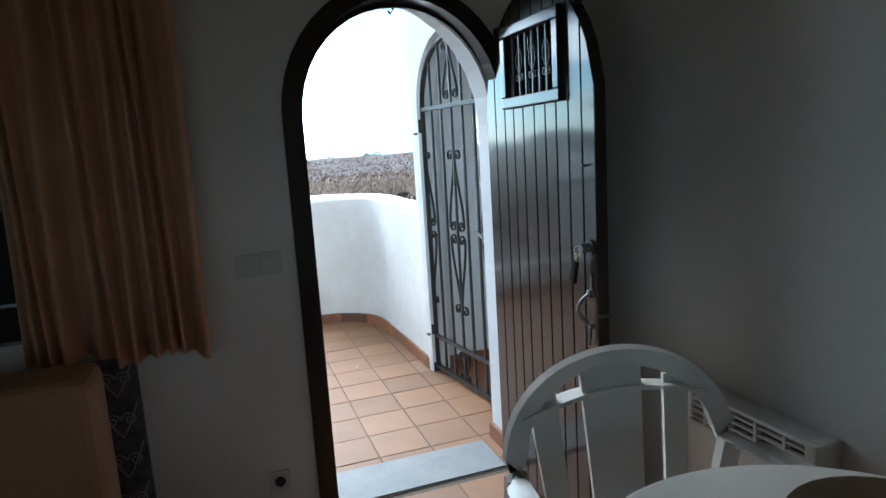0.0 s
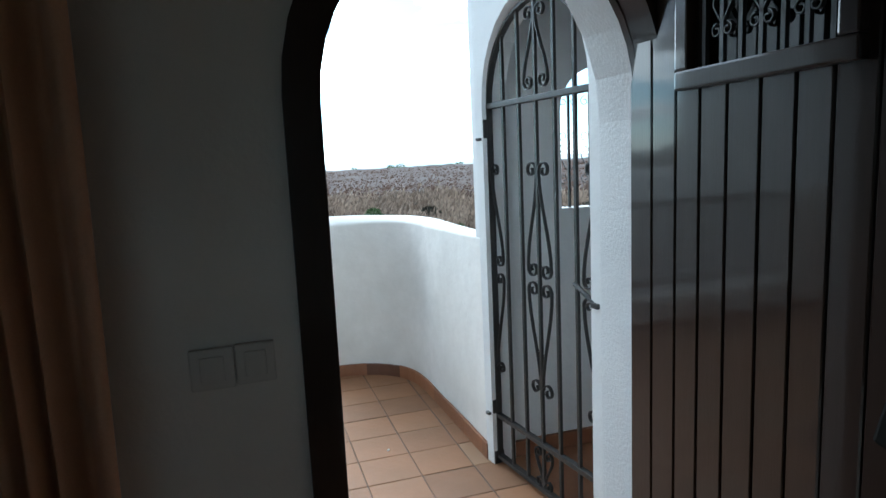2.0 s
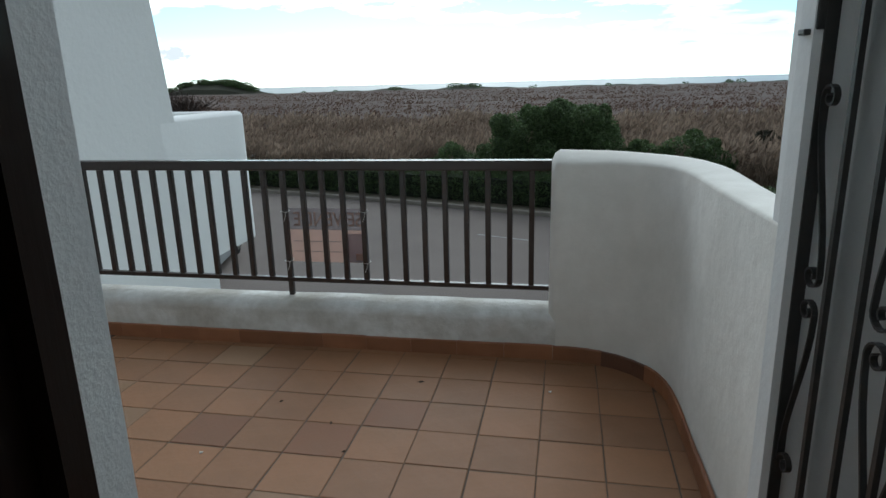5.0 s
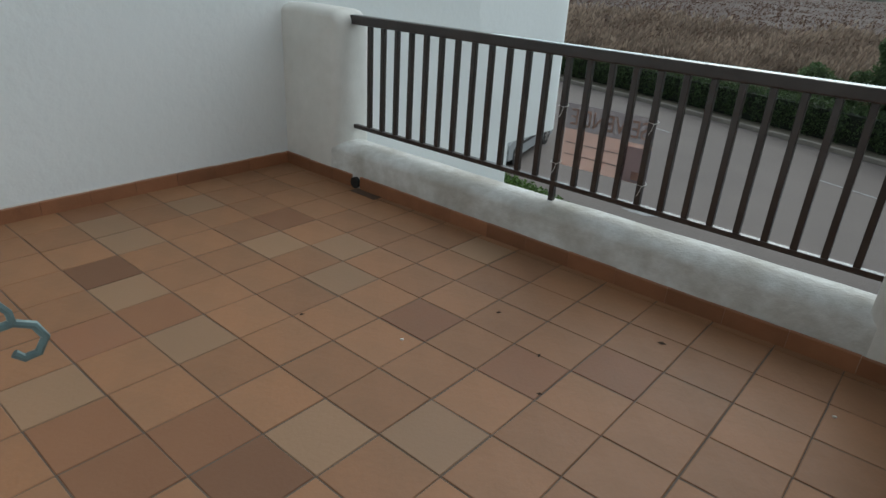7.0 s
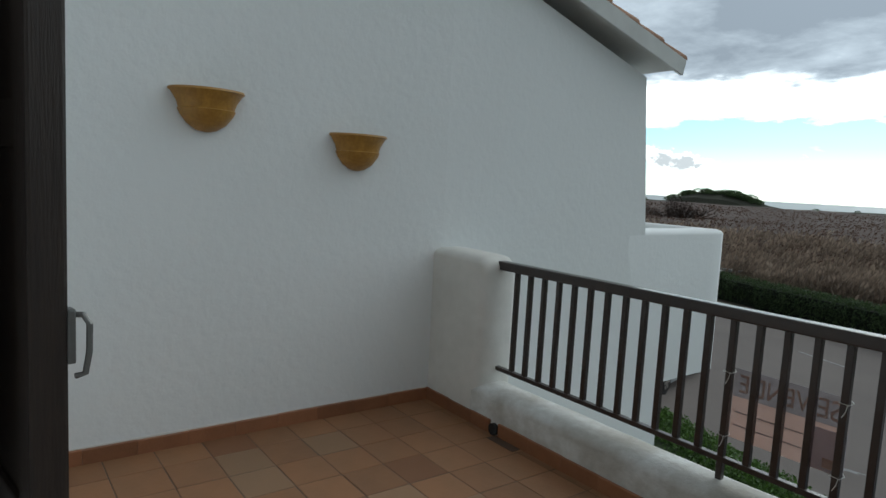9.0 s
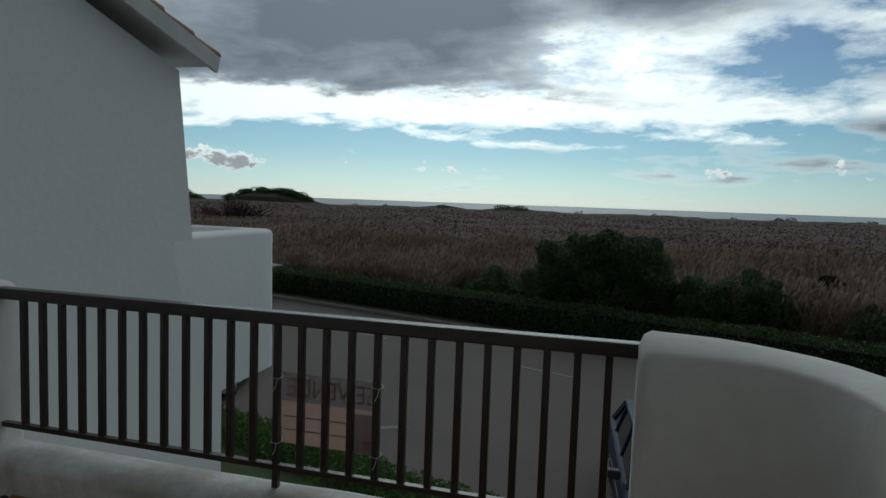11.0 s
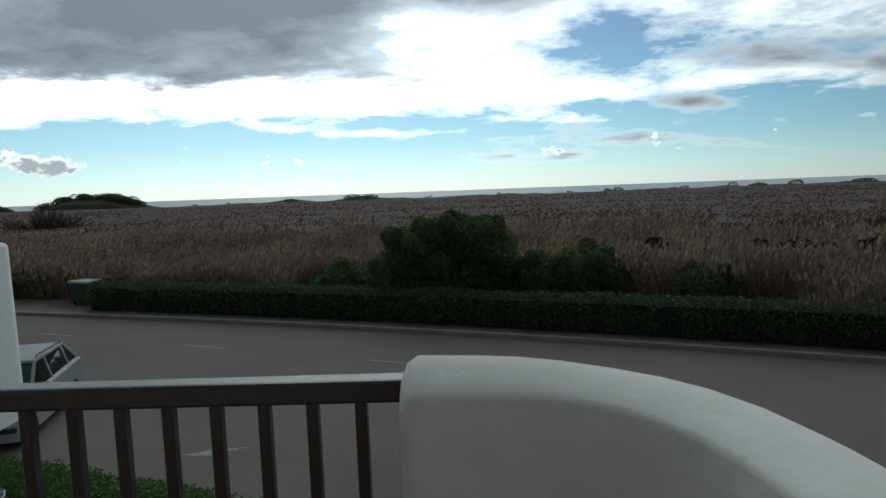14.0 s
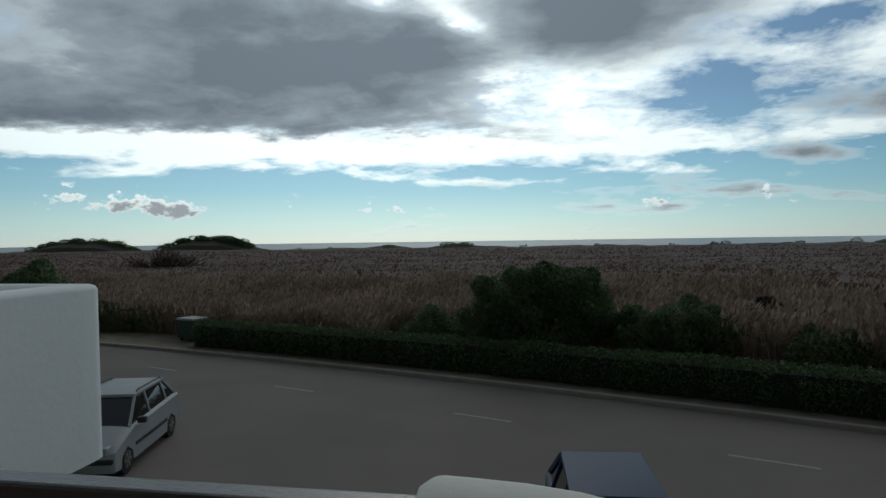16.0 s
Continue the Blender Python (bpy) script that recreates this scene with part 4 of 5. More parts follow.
letters_mesh.materials.append(BANNER_LETTER)
letters = new("lettering", letters_mesh)
letters.parent = banner
letters.matrix_basis = pose(0.005, 0, 0.643, 90, 0, 180) @ Matrix.Diagonal((0.82, 1, 1, 1))
for x, z in ((-0.225, 0.735), (-0.225, 0.45), (0.237, 0.74), (0.235, 0.45)):
    bm = tube([(x, 0, z), (x - 0.012, -0.035, z + 0.004), (x - 0.02, -0.065, z), (x + 0.015, -0.065, z - 0.004), (x + 0.02, -0.03, z), (x, 0, z)], 0.002, 5)
    tube([(x + 0.012, -0.066, z), (x + 0.008, -0.07, z - 0.03), (x - 0.004, -0.068, z - 0.055)], 0.0017, 5, bm)
    part("string", bm, STRING, banner, "thin white string")

# ---- room furniture ----
curtain_bm = bmesh.new()
cols, rowsn = 110, 12
grid = []
for j in range(rowsn + 1):
    f = j / rowsn
    z = 0.815 + (2.345 - 0.815) * f
    row = []
    for i in range(cols + 1):
        u = i / cols
        x = 0.045 + 0.54 * u + 0.012 * math.sin(u * 19 + f * 2)
        y = 2.545 + (0.036 - 0.008 * f) * math.sin(u * 62 + 1.6 * math.sin(u * 9) + 0.5 * math.sin(f * 3 + u * 5)) + 0.022 * math.sin(u * 21 + 1 + f)
        row.append(curtain_bm.verts.new((x, y, z - (0.018 * math.sin(u * 14) + 0.03 * u if j == 0 else 0))))
    grid.append(row)
for j in range(rowsn):
    for i in range(cols):
        curtain_bm.faces.new((grid[j][i], grid[j][i + 1], grid[j + 1][i + 1], grid[j + 1][i]))
cob = part("curtain", curtain_bm, CURTAIN)
sm = cob.modifiers.new("cloth_thickness", "SOLIDIFY")
sm.thickness = 0.003
tagged(shade(cob, 80), "pleated ochre-pink curtain hanging beside the door", "curtain")
tagged(shade(part("curtain_rod", box(box(tube([(-1.1, 2.55, 2.34), (0.7, 2.55, 2.34)], 0.018, 10), 0.62, 0.65, 2.55, 2.702, 2.33, 2.35), -1.05, -1.02, 2.55, 2.702, 2.33, 2.35), DARK_WOOD)), "dark wooden curtain rod", "curtain rod")

sofa = thing("sofa", "tan leather sofa with its back to the window", "sofa", (0, 0, 0))
part("backrest", boxes((-1.55, 0.295, 2.14, 2.36, 0.10, 0.875), bevel=0.05, seg=4), LEATHER, sofa)
part("armrest", boxes((0.10, 0.30, 1.50, 2.13, 0.10, 0.555), bevel=0.04, seg=4), LEATHER, sofa)
part("armrest", boxes((-1.55, -1.35, 1.50, 2.13, 0.10, 0.555), bevel=0.04, seg=4), LEATHER, sofa)
part("seat", boxes((-1.34, 0.09, 1.50, 2.13, 0.12, 0.42), bevel=0.05, seg=4), LEATHER, sofa)
for x in (-1.45, 0.2):
    for y in (1.58, 2.26):
        part("foot", boxes((x - 0.03, x + 0.03, y - 0.03, y + 0.03, -0.012, 0.11), bevel=0.005), DARK_WOOD, sofa)

AZULEJO = material("azulejo", (0.16, 0.15, 0.17), 0.25, vary=0.9, scale=28, tint=(0.03, 0.03, 0.06))
dado = structure(new("tile_dado"), "dark patterned glazed wall tiles under the window", "wall tiles")
for r in range(5):
    for c in range(5):
        part("tile", boxes((0.335 - 0.15 * (c + 1) + 0.001, 0.335 - 0.15 * c - 0.001, 2.69, 2.702, 0.02 + 0.15 * r + 0.001, 0.02 + 0.15 * (r + 1) - 0.001), bevel=0.002, seg=1), AZULEJO, dado)
        if c == 0:
            bm = bmesh.new()
            for s in (-1, 1):
                pts = [(0.26 + s * (p[1]), 2.6895, 0.095 + 0.15 * r + p[2]) for p in spiral(0.028, 0.0, 0.026, 1.3, math.pi, -1, 14)]
                tube(pts, 0.003, 4, bm)
                tube([(0.26, 2.6895, 0.03 + 0.15 * r), (0.26 + s * 0.02, 2.6895, 0.06 + 0.15 * r), (0.26 + s * 0.06, 2.6895, 0.15 * r + 0.155)], 0.003, 4, bm)
            part("ornament", bm, material("azulejo_ornament", (0.32, 0.30, 0.30), 0.3), dado)
SWITCH = material("switch_plastic", (0.50, 0.47, 0.42), 0.4)
for x, z, w in ((0.737, 1.034, 0.042), (0.819, 1.037, 0.038), (0.768, 0.188, 0.04)):
    sw = tagged(part("switch_plate", boxes((x - w, x + w, 2.688, 2.7005, z - 0.042, z + 0.042), bevel=0.005), SWITCH), "cream plastic switch plate on the wall", "switch")
    if z > 0.5:
        part("rocker", boxes((x - w * 0.55, x + w * 0.55, 2.683, 2.690, z - 0.026, z + 0.026), bevel=0.003), SWITCH, sw)
    else:
        part("socket_well", tube([(x, 2.691, z), (x, 2.684, z)], 0.02, 16), RUBBER, sw)


def garden_chair(m):
    """A white moulded plastic armchair; its back lies towards +y."""
    ch = thing("garden_chair", "white moulded plastic garden armchair at the table", "chair")
    ch.matrix_basis = m
    n = 24
    # backrest hoop
    hoop = [(-0.26 * math.cos(math.pi * i / n), 0.22 + 0.07 * math.sin(math.pi * i / n), 0.60 + 0.255 * math.sin(math.pi * i / n) ** 0.8) for i in range(n + 1)]
    hoop = [(-0.285, -0.16, 0.625), (-0.29, 0.0, 0.628), (-0.282, 0.12, 0.625)] + hoop + [(0.282, 0.12, 0.625), (0.29, 0.0, 0.628), (0.285, -0.16, 0.625)]
    shade(part("backrest_hoop", tube(hoop, 0, flat=(0.022, 0.052), along=(0, 1, 0.35)), PLASTIC, ch))
    for x, w in ((0.0, 0.078), (-0.172, 0.034), (0.172, 0.034)):
        top = 0.60 + 0.245 * math.sqrt(max(0, 1 - (x / 0.26) ** 2))
        bm = bmesh.new()
        k = 6
        rows = []
        for i in range(k + 1):
            f = i / k
            z = 0.43 + (top - 0.43) * f
            y = 0.235 + 0.05 * f
            rows.append([bm.verts.new(p) for p in ((x * (0.85 + 0.15 * f) - w * (0.8 + 0.2 * f), y, z), (x * (0.85 + 0.15 * f) + w * (0.8 + 0.2 * f), y, z), (x * (0.85 + 0.15 * f) + w * (0.8 + 0.2 * f), y + 0.012, z), (x * (0.85 + 0.15 * f) - w * (0.8 + 0.2 * f), y + 0.012, z))])
        for a, b in zip(rows, rows[1:]):
            for q in range(4):
                bm.faces.new((a[q], a[(q + 1) % 4], b[(q + 1) % 4], b[q]))
        bm.faces.new(rows[0][::-1])
        bm.faces.new(rows[-1])
        bmesh.ops.recalc_face_normals(bm, faces=bm.faces)
        part("back_slat", bm, PLASTIC, ch)
    band = [(-0.24 + 0.48 * i / 12, 0.262 + 0.025 * math.sin(math.pi * i / 12), 0.735 + 0.035 * math.sin(math.pi * i / 12)) for i in range(13)]
    part("back_band", tube(band, 0, flat=(0.012, 0.05)), PLASTIC, ch)
    part("seat", boxes((-0.25, 0.25, -0.24, 0.26, 0.405, 0.43), bevel=0.012, seg=3), PLASTIC, ch)
    for sx in (-1, 1):
        shade(part("leg", tube([(sx * 0.285, -0.15, 0.625), (sx * 0.275, -0.22, 0.5), (sx * 0.285, -0.25, 0.3), (sx * 0.29, -0.27, -0.012)], 0, flat=(0.05, 0.03)), PLASTIC, ch))
        shade(part("leg", tube([(sx * 0.265, 0.2, 0.62), (sx * 0.26, 0.24, 0.43), (sx * 0.27, 0.27, 0.2), (sx * 0.28, 0.30, -0.012)], 0, flat=(0.05, 0.03)), PLASTIC, ch))
    return ch


garden_chair(pose(1.55, 1.40, 0.0, 0, 0, -6) @ Matrix.Diagonal((1.13, 1.03, 1.0, 1)))
table = thing("round_table", "round white-topped table with tiled surface", "table", (1.49, 0.876, 0))
part("tabletop", tube([(0, 0, 0.705), (0, 0, 0.728)], 0.446, 56), PLASTIC, table)
k = 0.149
for i in range(-3, 3):
    for j in range(-3, 3):
        cxy = ((i + 0.5) * k, (j + 0.5) * k)
        if max(math.hypot(cxy[0] + sx * k / 2, cxy[1] + sy * k / 2) for sx in (-1, 1) for sy in (-1, 1)) < 0.43:
            part("tile", boxes((cxy[0] - k / 2 + 0.0012, cxy[0] + k / 2 - 0.0012, cxy[1] - k / 2 + 0.0012, cxy[1] + k / 2 - 0.0012, 0.728, 0.7315), bevel=0.001, seg=1), PLASTIC, table)
part("edge", tube([(0.446 * math.cos(a * 0.1309), 0.446 * math.sin(a * 0.1309), 0.715) for a in range(49)], 0.012, 8), PLASTIC, table)
part("column", tube([(0, 0, 0.02), (0, 0, 0.705)], 0.04, 16), PLASTIC, table)
for i in range(3):
    a = i * 2.094
    part("foot", tube([(0, 0, 0.12), (0.2 * math.cos(a), 0.2 * math.sin(a), 0.05), (0.32 * math.cos(a), 0.32 * math.sin(a), 0.005)], 0, flat=(0.04, 0.03)), PLASTIC, table)


def lathe(profile, n=28):
    bm = bmesh.new()
    rings = [[bm.verts.new((r * math.cos(2 * math.pi * i / n), r * math.sin(2 * math.pi * i / n), z)) for i in range(n)] for r, z in profile]
    for a, b in zip(rings, rings[1:]):
        for i in range(n):
            bm.faces.new((a[i], a[(i + 1) % n], b[(i + 1) % n], b[i]))
    bm.faces.new(rings[0][::-1])
    bm.faces.new(rings[-1])
    bmesh.ops.recalc_face_normals(bm, faces=bm.faces)
    return bm


bowl = shade(part("fruit_bowl", lathe([(0.05, 0.0), (0.055, 0.01), (0.10, 0.03), (0.14, 0.062), (0.142, 0.068), (0.135, 0.066), (0.095, 0.038), (0.04, 0.02)]), material("bowl_glaze", (0.17, 0.11, 0.06), 0.35, vary=0.6, scale=20)), 35)
bowl.location, bowl.scale = (1.60, 0.94, 0.731), (1.2, 1.2, 1.0)
tagged(bowl, "brown glazed bowl on the round table", "bowl")
lemon = shade(part("lemon", lathe([(0.004, -0.042), (0.02, -0.034), (0.032, -0.012), (0.033, 0.01), (0.022, 0.032), (0.006, 0.044), (0.002, 0.046)], 16), material("lemon_peel", (0.62, 0.42, 0.05), 0.4, bump=0.15, bump_scale=120)), 80)
lemon.matrix_basis = pose(1.60, 0.96, 0.79, 80, 10, 30)
tagged(lemon, "yellow lemon lying in the bowl", "fruit")

heater = thing("storage_heater", "white slim wall heater with top grille", "heater", (0, 0, 0))
HX, HY0, HY1, HZ = 1.965, 1.40, 1.87, 0.645
part("case", boxes((HX, 2.05, HY0, HY1, 0.08, HZ - 0.10), bevel=0.008), PLASTIC, heater)
part("top", boxes((HX, 2.05, HY0, HY1, HZ - 0.012, HZ), bevel=0.004), PLASTIC, heater)
part("back_plate", boxes((2.03, 2.05, HY0, HY1, HZ - 0.10, HZ - 0.012)), RUBBER, heater)
part("end_cap", boxes((HX, 2.05, HY0 - 0.004, HY0 + 0.035, 0.07, HZ + 0.002), bevel=0.008), PLASTIC, heater)
part("end_cap", boxes((HX, 2.05, HY1 - 0.035, HY1 + 0.004, 0.07, HZ + 0.002), bevel=0.008), PLASTIC, heater)
for i in range(4):
    z = HZ - 0.094 + i * 0.021
    part("slat", boxes((HX + 0.004, HX + 0.018, HY0 + 0.035, HY1 - 0.035, z, z + 0.007), bevel=0.001, seg=1), PLASTIC, heater)
for i in range(1, 5):
    y = HY0 + (HY1 - HY0) * i / 5
    part("rib", boxes((HX, HX + 0.02, y - 0.004, y + 0.004, HZ - 0.10, HZ - 0.012)), PLASTIC, heater)
part("foot", boxes((HX + 0.01, 2.045, HY0 + 0.02, HY0 + 0.06, -0.012, 0.08)), PLASTIC, heater)
part("foot", boxes((HX + 0.01, 2.045, HY1 - 0.06, HY1 - 0.02, -0.012, 0.08)), PLASTIC, heater)
# ground-floor debris on the terrace
for x, y, r in ((0.65, 5.18, 12), (0.05, 4.9, 50), (0.35, 4.75, 100), (0.48, 4.55, 20), (-0.5, 4.3, 70)):
    s = 0.012 if (x, y) != (0.65, 5.18) else 0.02
    bm = raw = bmesh.new()
    vs = [raw.verts.new(p) for p in ((-s, 0, 0.001), (0, s * 0.4, 0.006), (s, 0, 0.003), (0, -s * 0.4, 0.001))]
    raw.faces.new(vs)
    bmesh.ops.solidify(raw, geom=raw.faces, thickness=0.001)
    lf = part("dry_leaf", raw, material("dry_leaf", (0.06, 0.035, 0.02), 0.8))
    lf.matrix_basis = pose(x, y, 0.002, 0, 0, r)
    tagged(lf, "tiny dark dry leaf on the tiles", "leaf", "dry leaves on the terrace")
for x, y in ((1.27, 5.17), (1.40, 4.335), (-0.09, 4.46)):
    lf = part("plaster_chip", boxes((-0.006, 0.006, -0.004, 0.004, 0, 0.005), bevel=0.001), WHITEWASH)
    lf.matrix_basis = pose(x, y, 0.0005, 0, 0, 30)
    tagged(lf, "small white plaster chip on the tiles", "chip", "plaster chips on the terrace")

# ---- street and country ----
def kerb_y(x):
    return 24.45 - 0.372 * x - 0.003 * x * x


ground = raw_mesh("ground", [(-3000, -200, ROAD - 0.12), (3000, -200, ROAD - 0.12), (3000, 400, ROAD - 0.12), (-3000, 400, ROAD - 0.12)], [(0, 1, 2, 3)], SOIL)
structure(ground, "bare earth under the reeds", "ground")
xs = [-60 + 2.5 * i for i in range(49)]
verts = [(x, -6, ROAD) for x in xs] + [(x, kerb_y(x), ROAD) for x in xs]
road = raw_mesh("road", verts, [(i, i + 1, len(xs) + i + 1, len(xs) + i) for i in range(len(xs) - 1)], ASPHALT)
structure(road, "worn grey asphalt street", "road")
kerb = part("kerb", sweep([(x, kerb_y(x)) for x in xs], [(0, -0.1), (0, 0.12), (-0.02, 0.14), (-0.16, 0.14), (-0.16, -0.1)]), KERB_STONE)
kerb.location.z = ROAD
structure(kerb, "concrete kerb along the street", "kerb")
verge = part("pavement", sweep([(x, kerb_y(x) + 0.16) for x in xs], [(0, -0.1), (0, 0.13), (-3.6, 0.13), (-3.6, -0.1)]), VERGE)
verge.location.z = ROAD
structure(verge, "narrow earth verge behind the kerb", "pavement")
for i in range(-3, 6):
    xc = -0.53 + i * 6.36
    yc = 20.85 - 0.385 * xc
    bm = boxes((-0.85, 0.85, -0.05, 0.05, 0, 0.004))
    d = part("road_marking", bm, LINE_PAINT)
    d.matrix_basis = pose(xc, yc, ROAD + 0.001, 0, 0, -21)
    structure(d, "worn white dash on the asphalt", "road marking")

sea = raw_mesh("sea", [(-6000, 300, -5.5), (6000, 300, -5.5), (6000, 4800, -5.5), (-6000, 4800, -5.5)], [(0, 1, 2, 3)], SEA)
structure(sea, "grey sea below the horizon", "water")


def reed_top(x, y):
    d = y - kerb_y(min(max(x, -60), 60))
    return -0.55 - 1.15 * max(0, min(1, 1 - (d - 3) / 13)) + 0.35 * noise.noise((x * 0.08, y * 0.08, 0)) + 0.28 * noise.noise((x * 0.3, y * 0.3, 4)) - 0.1 * min(d / 100, 1)


# reed beds: a dense body far off
gx = [-260 + 4 * i for i in range(131)]
gy = [34 + 3 * j for j in range(56)]
verts = [(x, y, reed_top(x, y) - 0.13 + random.uniform(-0.05, 0.05) - (2.2 if y < 36 else 0)) for y in gy for x in gx]
faces = [(j * 131 + i, j * 131 + i + 1, (j + 1) * 131 + i + 1, (j + 1) * 131 + i) for j in range(55) for i in range(130)]
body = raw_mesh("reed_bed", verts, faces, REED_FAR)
tagged(body, "wide bed of dry brown reeds", "reeds", kind="stuff")


def dune_z(x, y):
    hill = 3.7 * math.exp(-((x + 171) / 17) ** 4) + 3.6 * math.exp(-((x + 120) / 15) ** 4) + 1.0 * math.exp(-((x + 31) / 6) ** 4) + 0.8 * math.exp(-((x + 54) / 7) ** 2)
    return -0.7 + hill + 0.5 * noise.noise((x * 0.05, 3.3, 0)) + 0.45 * noise.noise((x * 0.17, 7.3, 0)) + 0.25 * noise.noise((x * 0.5, 1.3, 0))


verts, faces = [], []
dx = [-330 + 2 * i for i in range(331)]
for j, (y, s) in enumerate(((196, 0.0), (203, 0.75), (210, 1.0), (222, 0.6), (236, 0.0))):
    verts += [(x, y, -5.6 + (dune_z(x, y) + 5.6) * s) for x in dx]
for j in range(4):
    faces += [(j * 331 + i, j * 331 + i + 1, (j + 1) * 331 + i + 1, (j + 1) * 331 + i) for i in range(330)]
dunes = raw_mesh("dunes", verts, faces, DUNE)
structure(dunes, "low scrub-covered dunes before the sea", "dunes")


def scrub(name, label, spots, count, size, mat):
    """Uneven low bushes on the dunes: spots are (x, y, z, half width, height)."""
    cl = [(x, y, z + h * 0.1, w, w * 0.6, h) for x, y, z, w, h in spots]
    return tagged(leaf_cloud(cl, count, size, mat, name), label, "scrub", kind="stuff")


def leaf_cloud(centre_list, count, size, mat, name, up=0.3, squash=1.0):
    """Many small leaves scattered in a set of ellipsoids (x, y, z, rx, ry, rz), near their surfaces."""
    verts, faces = [], []
    weights = [c[3] * c[4] + c[4] * c[5] + c[3] * c[5] for c in centre_list]
    picks = random.choices(centre_list, weights, k=count)
    for cx, cy, cz, rx, ry, rz in picks:
        v = Vector((random.gauss(0, 1), random.gauss(0, 1), random.gauss(0, 1))).normalized() * (random.uniform(0.55, 1.0) ** 0.5)
        p = Vector((cx + v.x * rx, cy + v.y * ry, cz + v.z * rz))
        s = size * random.uniform(0.6, 1.4)
        a = Vector((random.gauss(0, 1), random.gauss(0, 1), random.gauss(0, 1) + up)).normalized()
        b = a.cross(Vector((random.gauss(0, 1), random.gauss(0, 1), random.gauss(0, 1)))).normalized()
        i = len(verts)
        verts += [p - a * s, p + b * s * 0.45, p + a * s, p - b * s * 0.45]
        faces.append((i, i + 1, i + 2, i + 3))
    return raw_mesh(name, [tuple(v) for v in verts], faces, mat)


spots = []
for i in range(150):
    x = random.choice((random.uniform(-192, -150), random.uniform(-138, -104), random.uniform(-138, -104), random.uniform(-330, 330)))
    w = random.uniform(0.8, 2.6)
    spots.append((x, 209 + random.uniform(-2, 2), dune_z(x, 209), w, w * random.uniform(0.25, 0.6)))
for x, w, h in ((-54, 2.5, 1.0), (-34, 3.0, 1.5), (-28, 2.5, 1.3), (-10, 0.8, 1.6), (-8.6, 0.5, 1.9), (95, 3.0, 1.0), (128, 4.0, 1.3)):
    spots.append((x, 207, dune_z(x, 207) - 0.25, w, h * 0.6))
scrub("dune_scrub", "dark low evergreen scrub on the dunes", spots, 40000, 0.2, BUSH_LEAF)

# hedge along the far kerb
cl = []
for i in range(300):
    x = -14.4 + i * 0.167
    y = kerb_y(x) + 1.25 + random.uniform(-0.15, 0.15)
    h = 1.32 + 0.08 * noise.noise((x * 0.6, 0, 0))
    cl.append((x, y, ROAD + h * 0.5, 0.35, 0.62, h * 0.52))
hedge = leaf_cloud(cl, 200000, 0.045, HEDGE_LEAF, "hedge")
tagged(hedge, "dense dark green clipped hedge along the street", "hedge", kind="stuff")
# solid core whose near-black colour stands for the shade between the leaves
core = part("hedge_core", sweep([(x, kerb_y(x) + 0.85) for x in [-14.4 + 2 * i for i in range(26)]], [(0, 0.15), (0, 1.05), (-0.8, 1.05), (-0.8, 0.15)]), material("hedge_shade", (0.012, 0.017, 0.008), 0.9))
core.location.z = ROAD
tagged(core, "near-black core standing for the shade inside the hedge", "hedge", kind="stuff")


def bush(name, at, ellipsoids, count, label, size=0.054):
    lumps = []
    for e in ellipsoids:
        for _ in range(9):
            v = Vector((random.gauss(0, 1), random.gauss(0, 1), random.gauss(0.4, 0.9))).normalized() * random.uniform(0.85, 1.05)
            r = random.uniform(0.16, 0.34) * max(e[3:])
            lumps.append((e[0] + v.x * e[3], e[1] + v.y * e[4], e[2] + v.z * e[5], r, r, r * random.uniform(0.8, 1.3)))
    b = thing(name, label, "bush", at)
    crown = leaf_cloud(ellipsoids + lumps + lumps, count, size, BUSH_LEAF, "crown")
    crown.parent = b
    bm = bmesh.new()
    for i in range(5):
        a = i * 1.26
        e = ellipsoids[i % len(ellipsoids)]
        tube([(0.1 * math.cos(a), 0.1 * math.sin(a), 0), (e[0] * 0.4 + 0.1 * math.cos(a), e[1] * 0.4, e[2] * 0.4), (e[0], e[1], e[2])], 0.05, 6, bm)
    part("trunk", bm, material("bark", (0.06, 0.045, 0.035), 0.9, vary=0.5, scale=8), b)
    return b


bush("bush", (0.75, 28.0, ROAD), [(-1.2, 0, 2.3, 1.3, 1.2, 1.15), (-0.3, 0.2, 2.6, 1.3, 1.3, 1.0), (0.9, 0, 2.65, 1.4, 1.3, 1.0), (1.5, 0.1, 2.5, 1.1, 1.2, 1.05), (2.0, 0, 1.9, 0.85, 1.0, 0.9),
     (-2.0, 0, 1.5, 1.0, 1.0, 0.9), (0.0, 0, 1.4, 2.4, 1.3, 1.0)], 90000, "large round dark green bush behind the hedge")
bush("bush", (5.4, 27.4, ROAD), [(-1.1, 0, 1.3, 1.0, 0.9, 0.9), (0.4, 0, 1.6, 1.3, 1.0, 0.9), (1.3, 0, 1.2, 0.8, 0.8, 0.8)], 26000, "low spreading green bush behind the hedge")
bush("bush", (-3.4, 28.6, ROAD), [(0, 0, 1.3, 0.8, 0.8, 0.85), (0.7, 0, 1.0, 0.8, 0.8, 0.8), (-0.7, 0, 0.8, 0.7, 0.8, 0.7)], 12000, "small green bush behind the hedge")
bush("bush", (9.6, 26.0, ROAD), [(0, 0, 0.9, 1.1, 0.9, 0.8), (0.9, 0.2, 0.8, 0.8, 0.8, 0.6)], 12000, "small rounded green bush among the reeds")
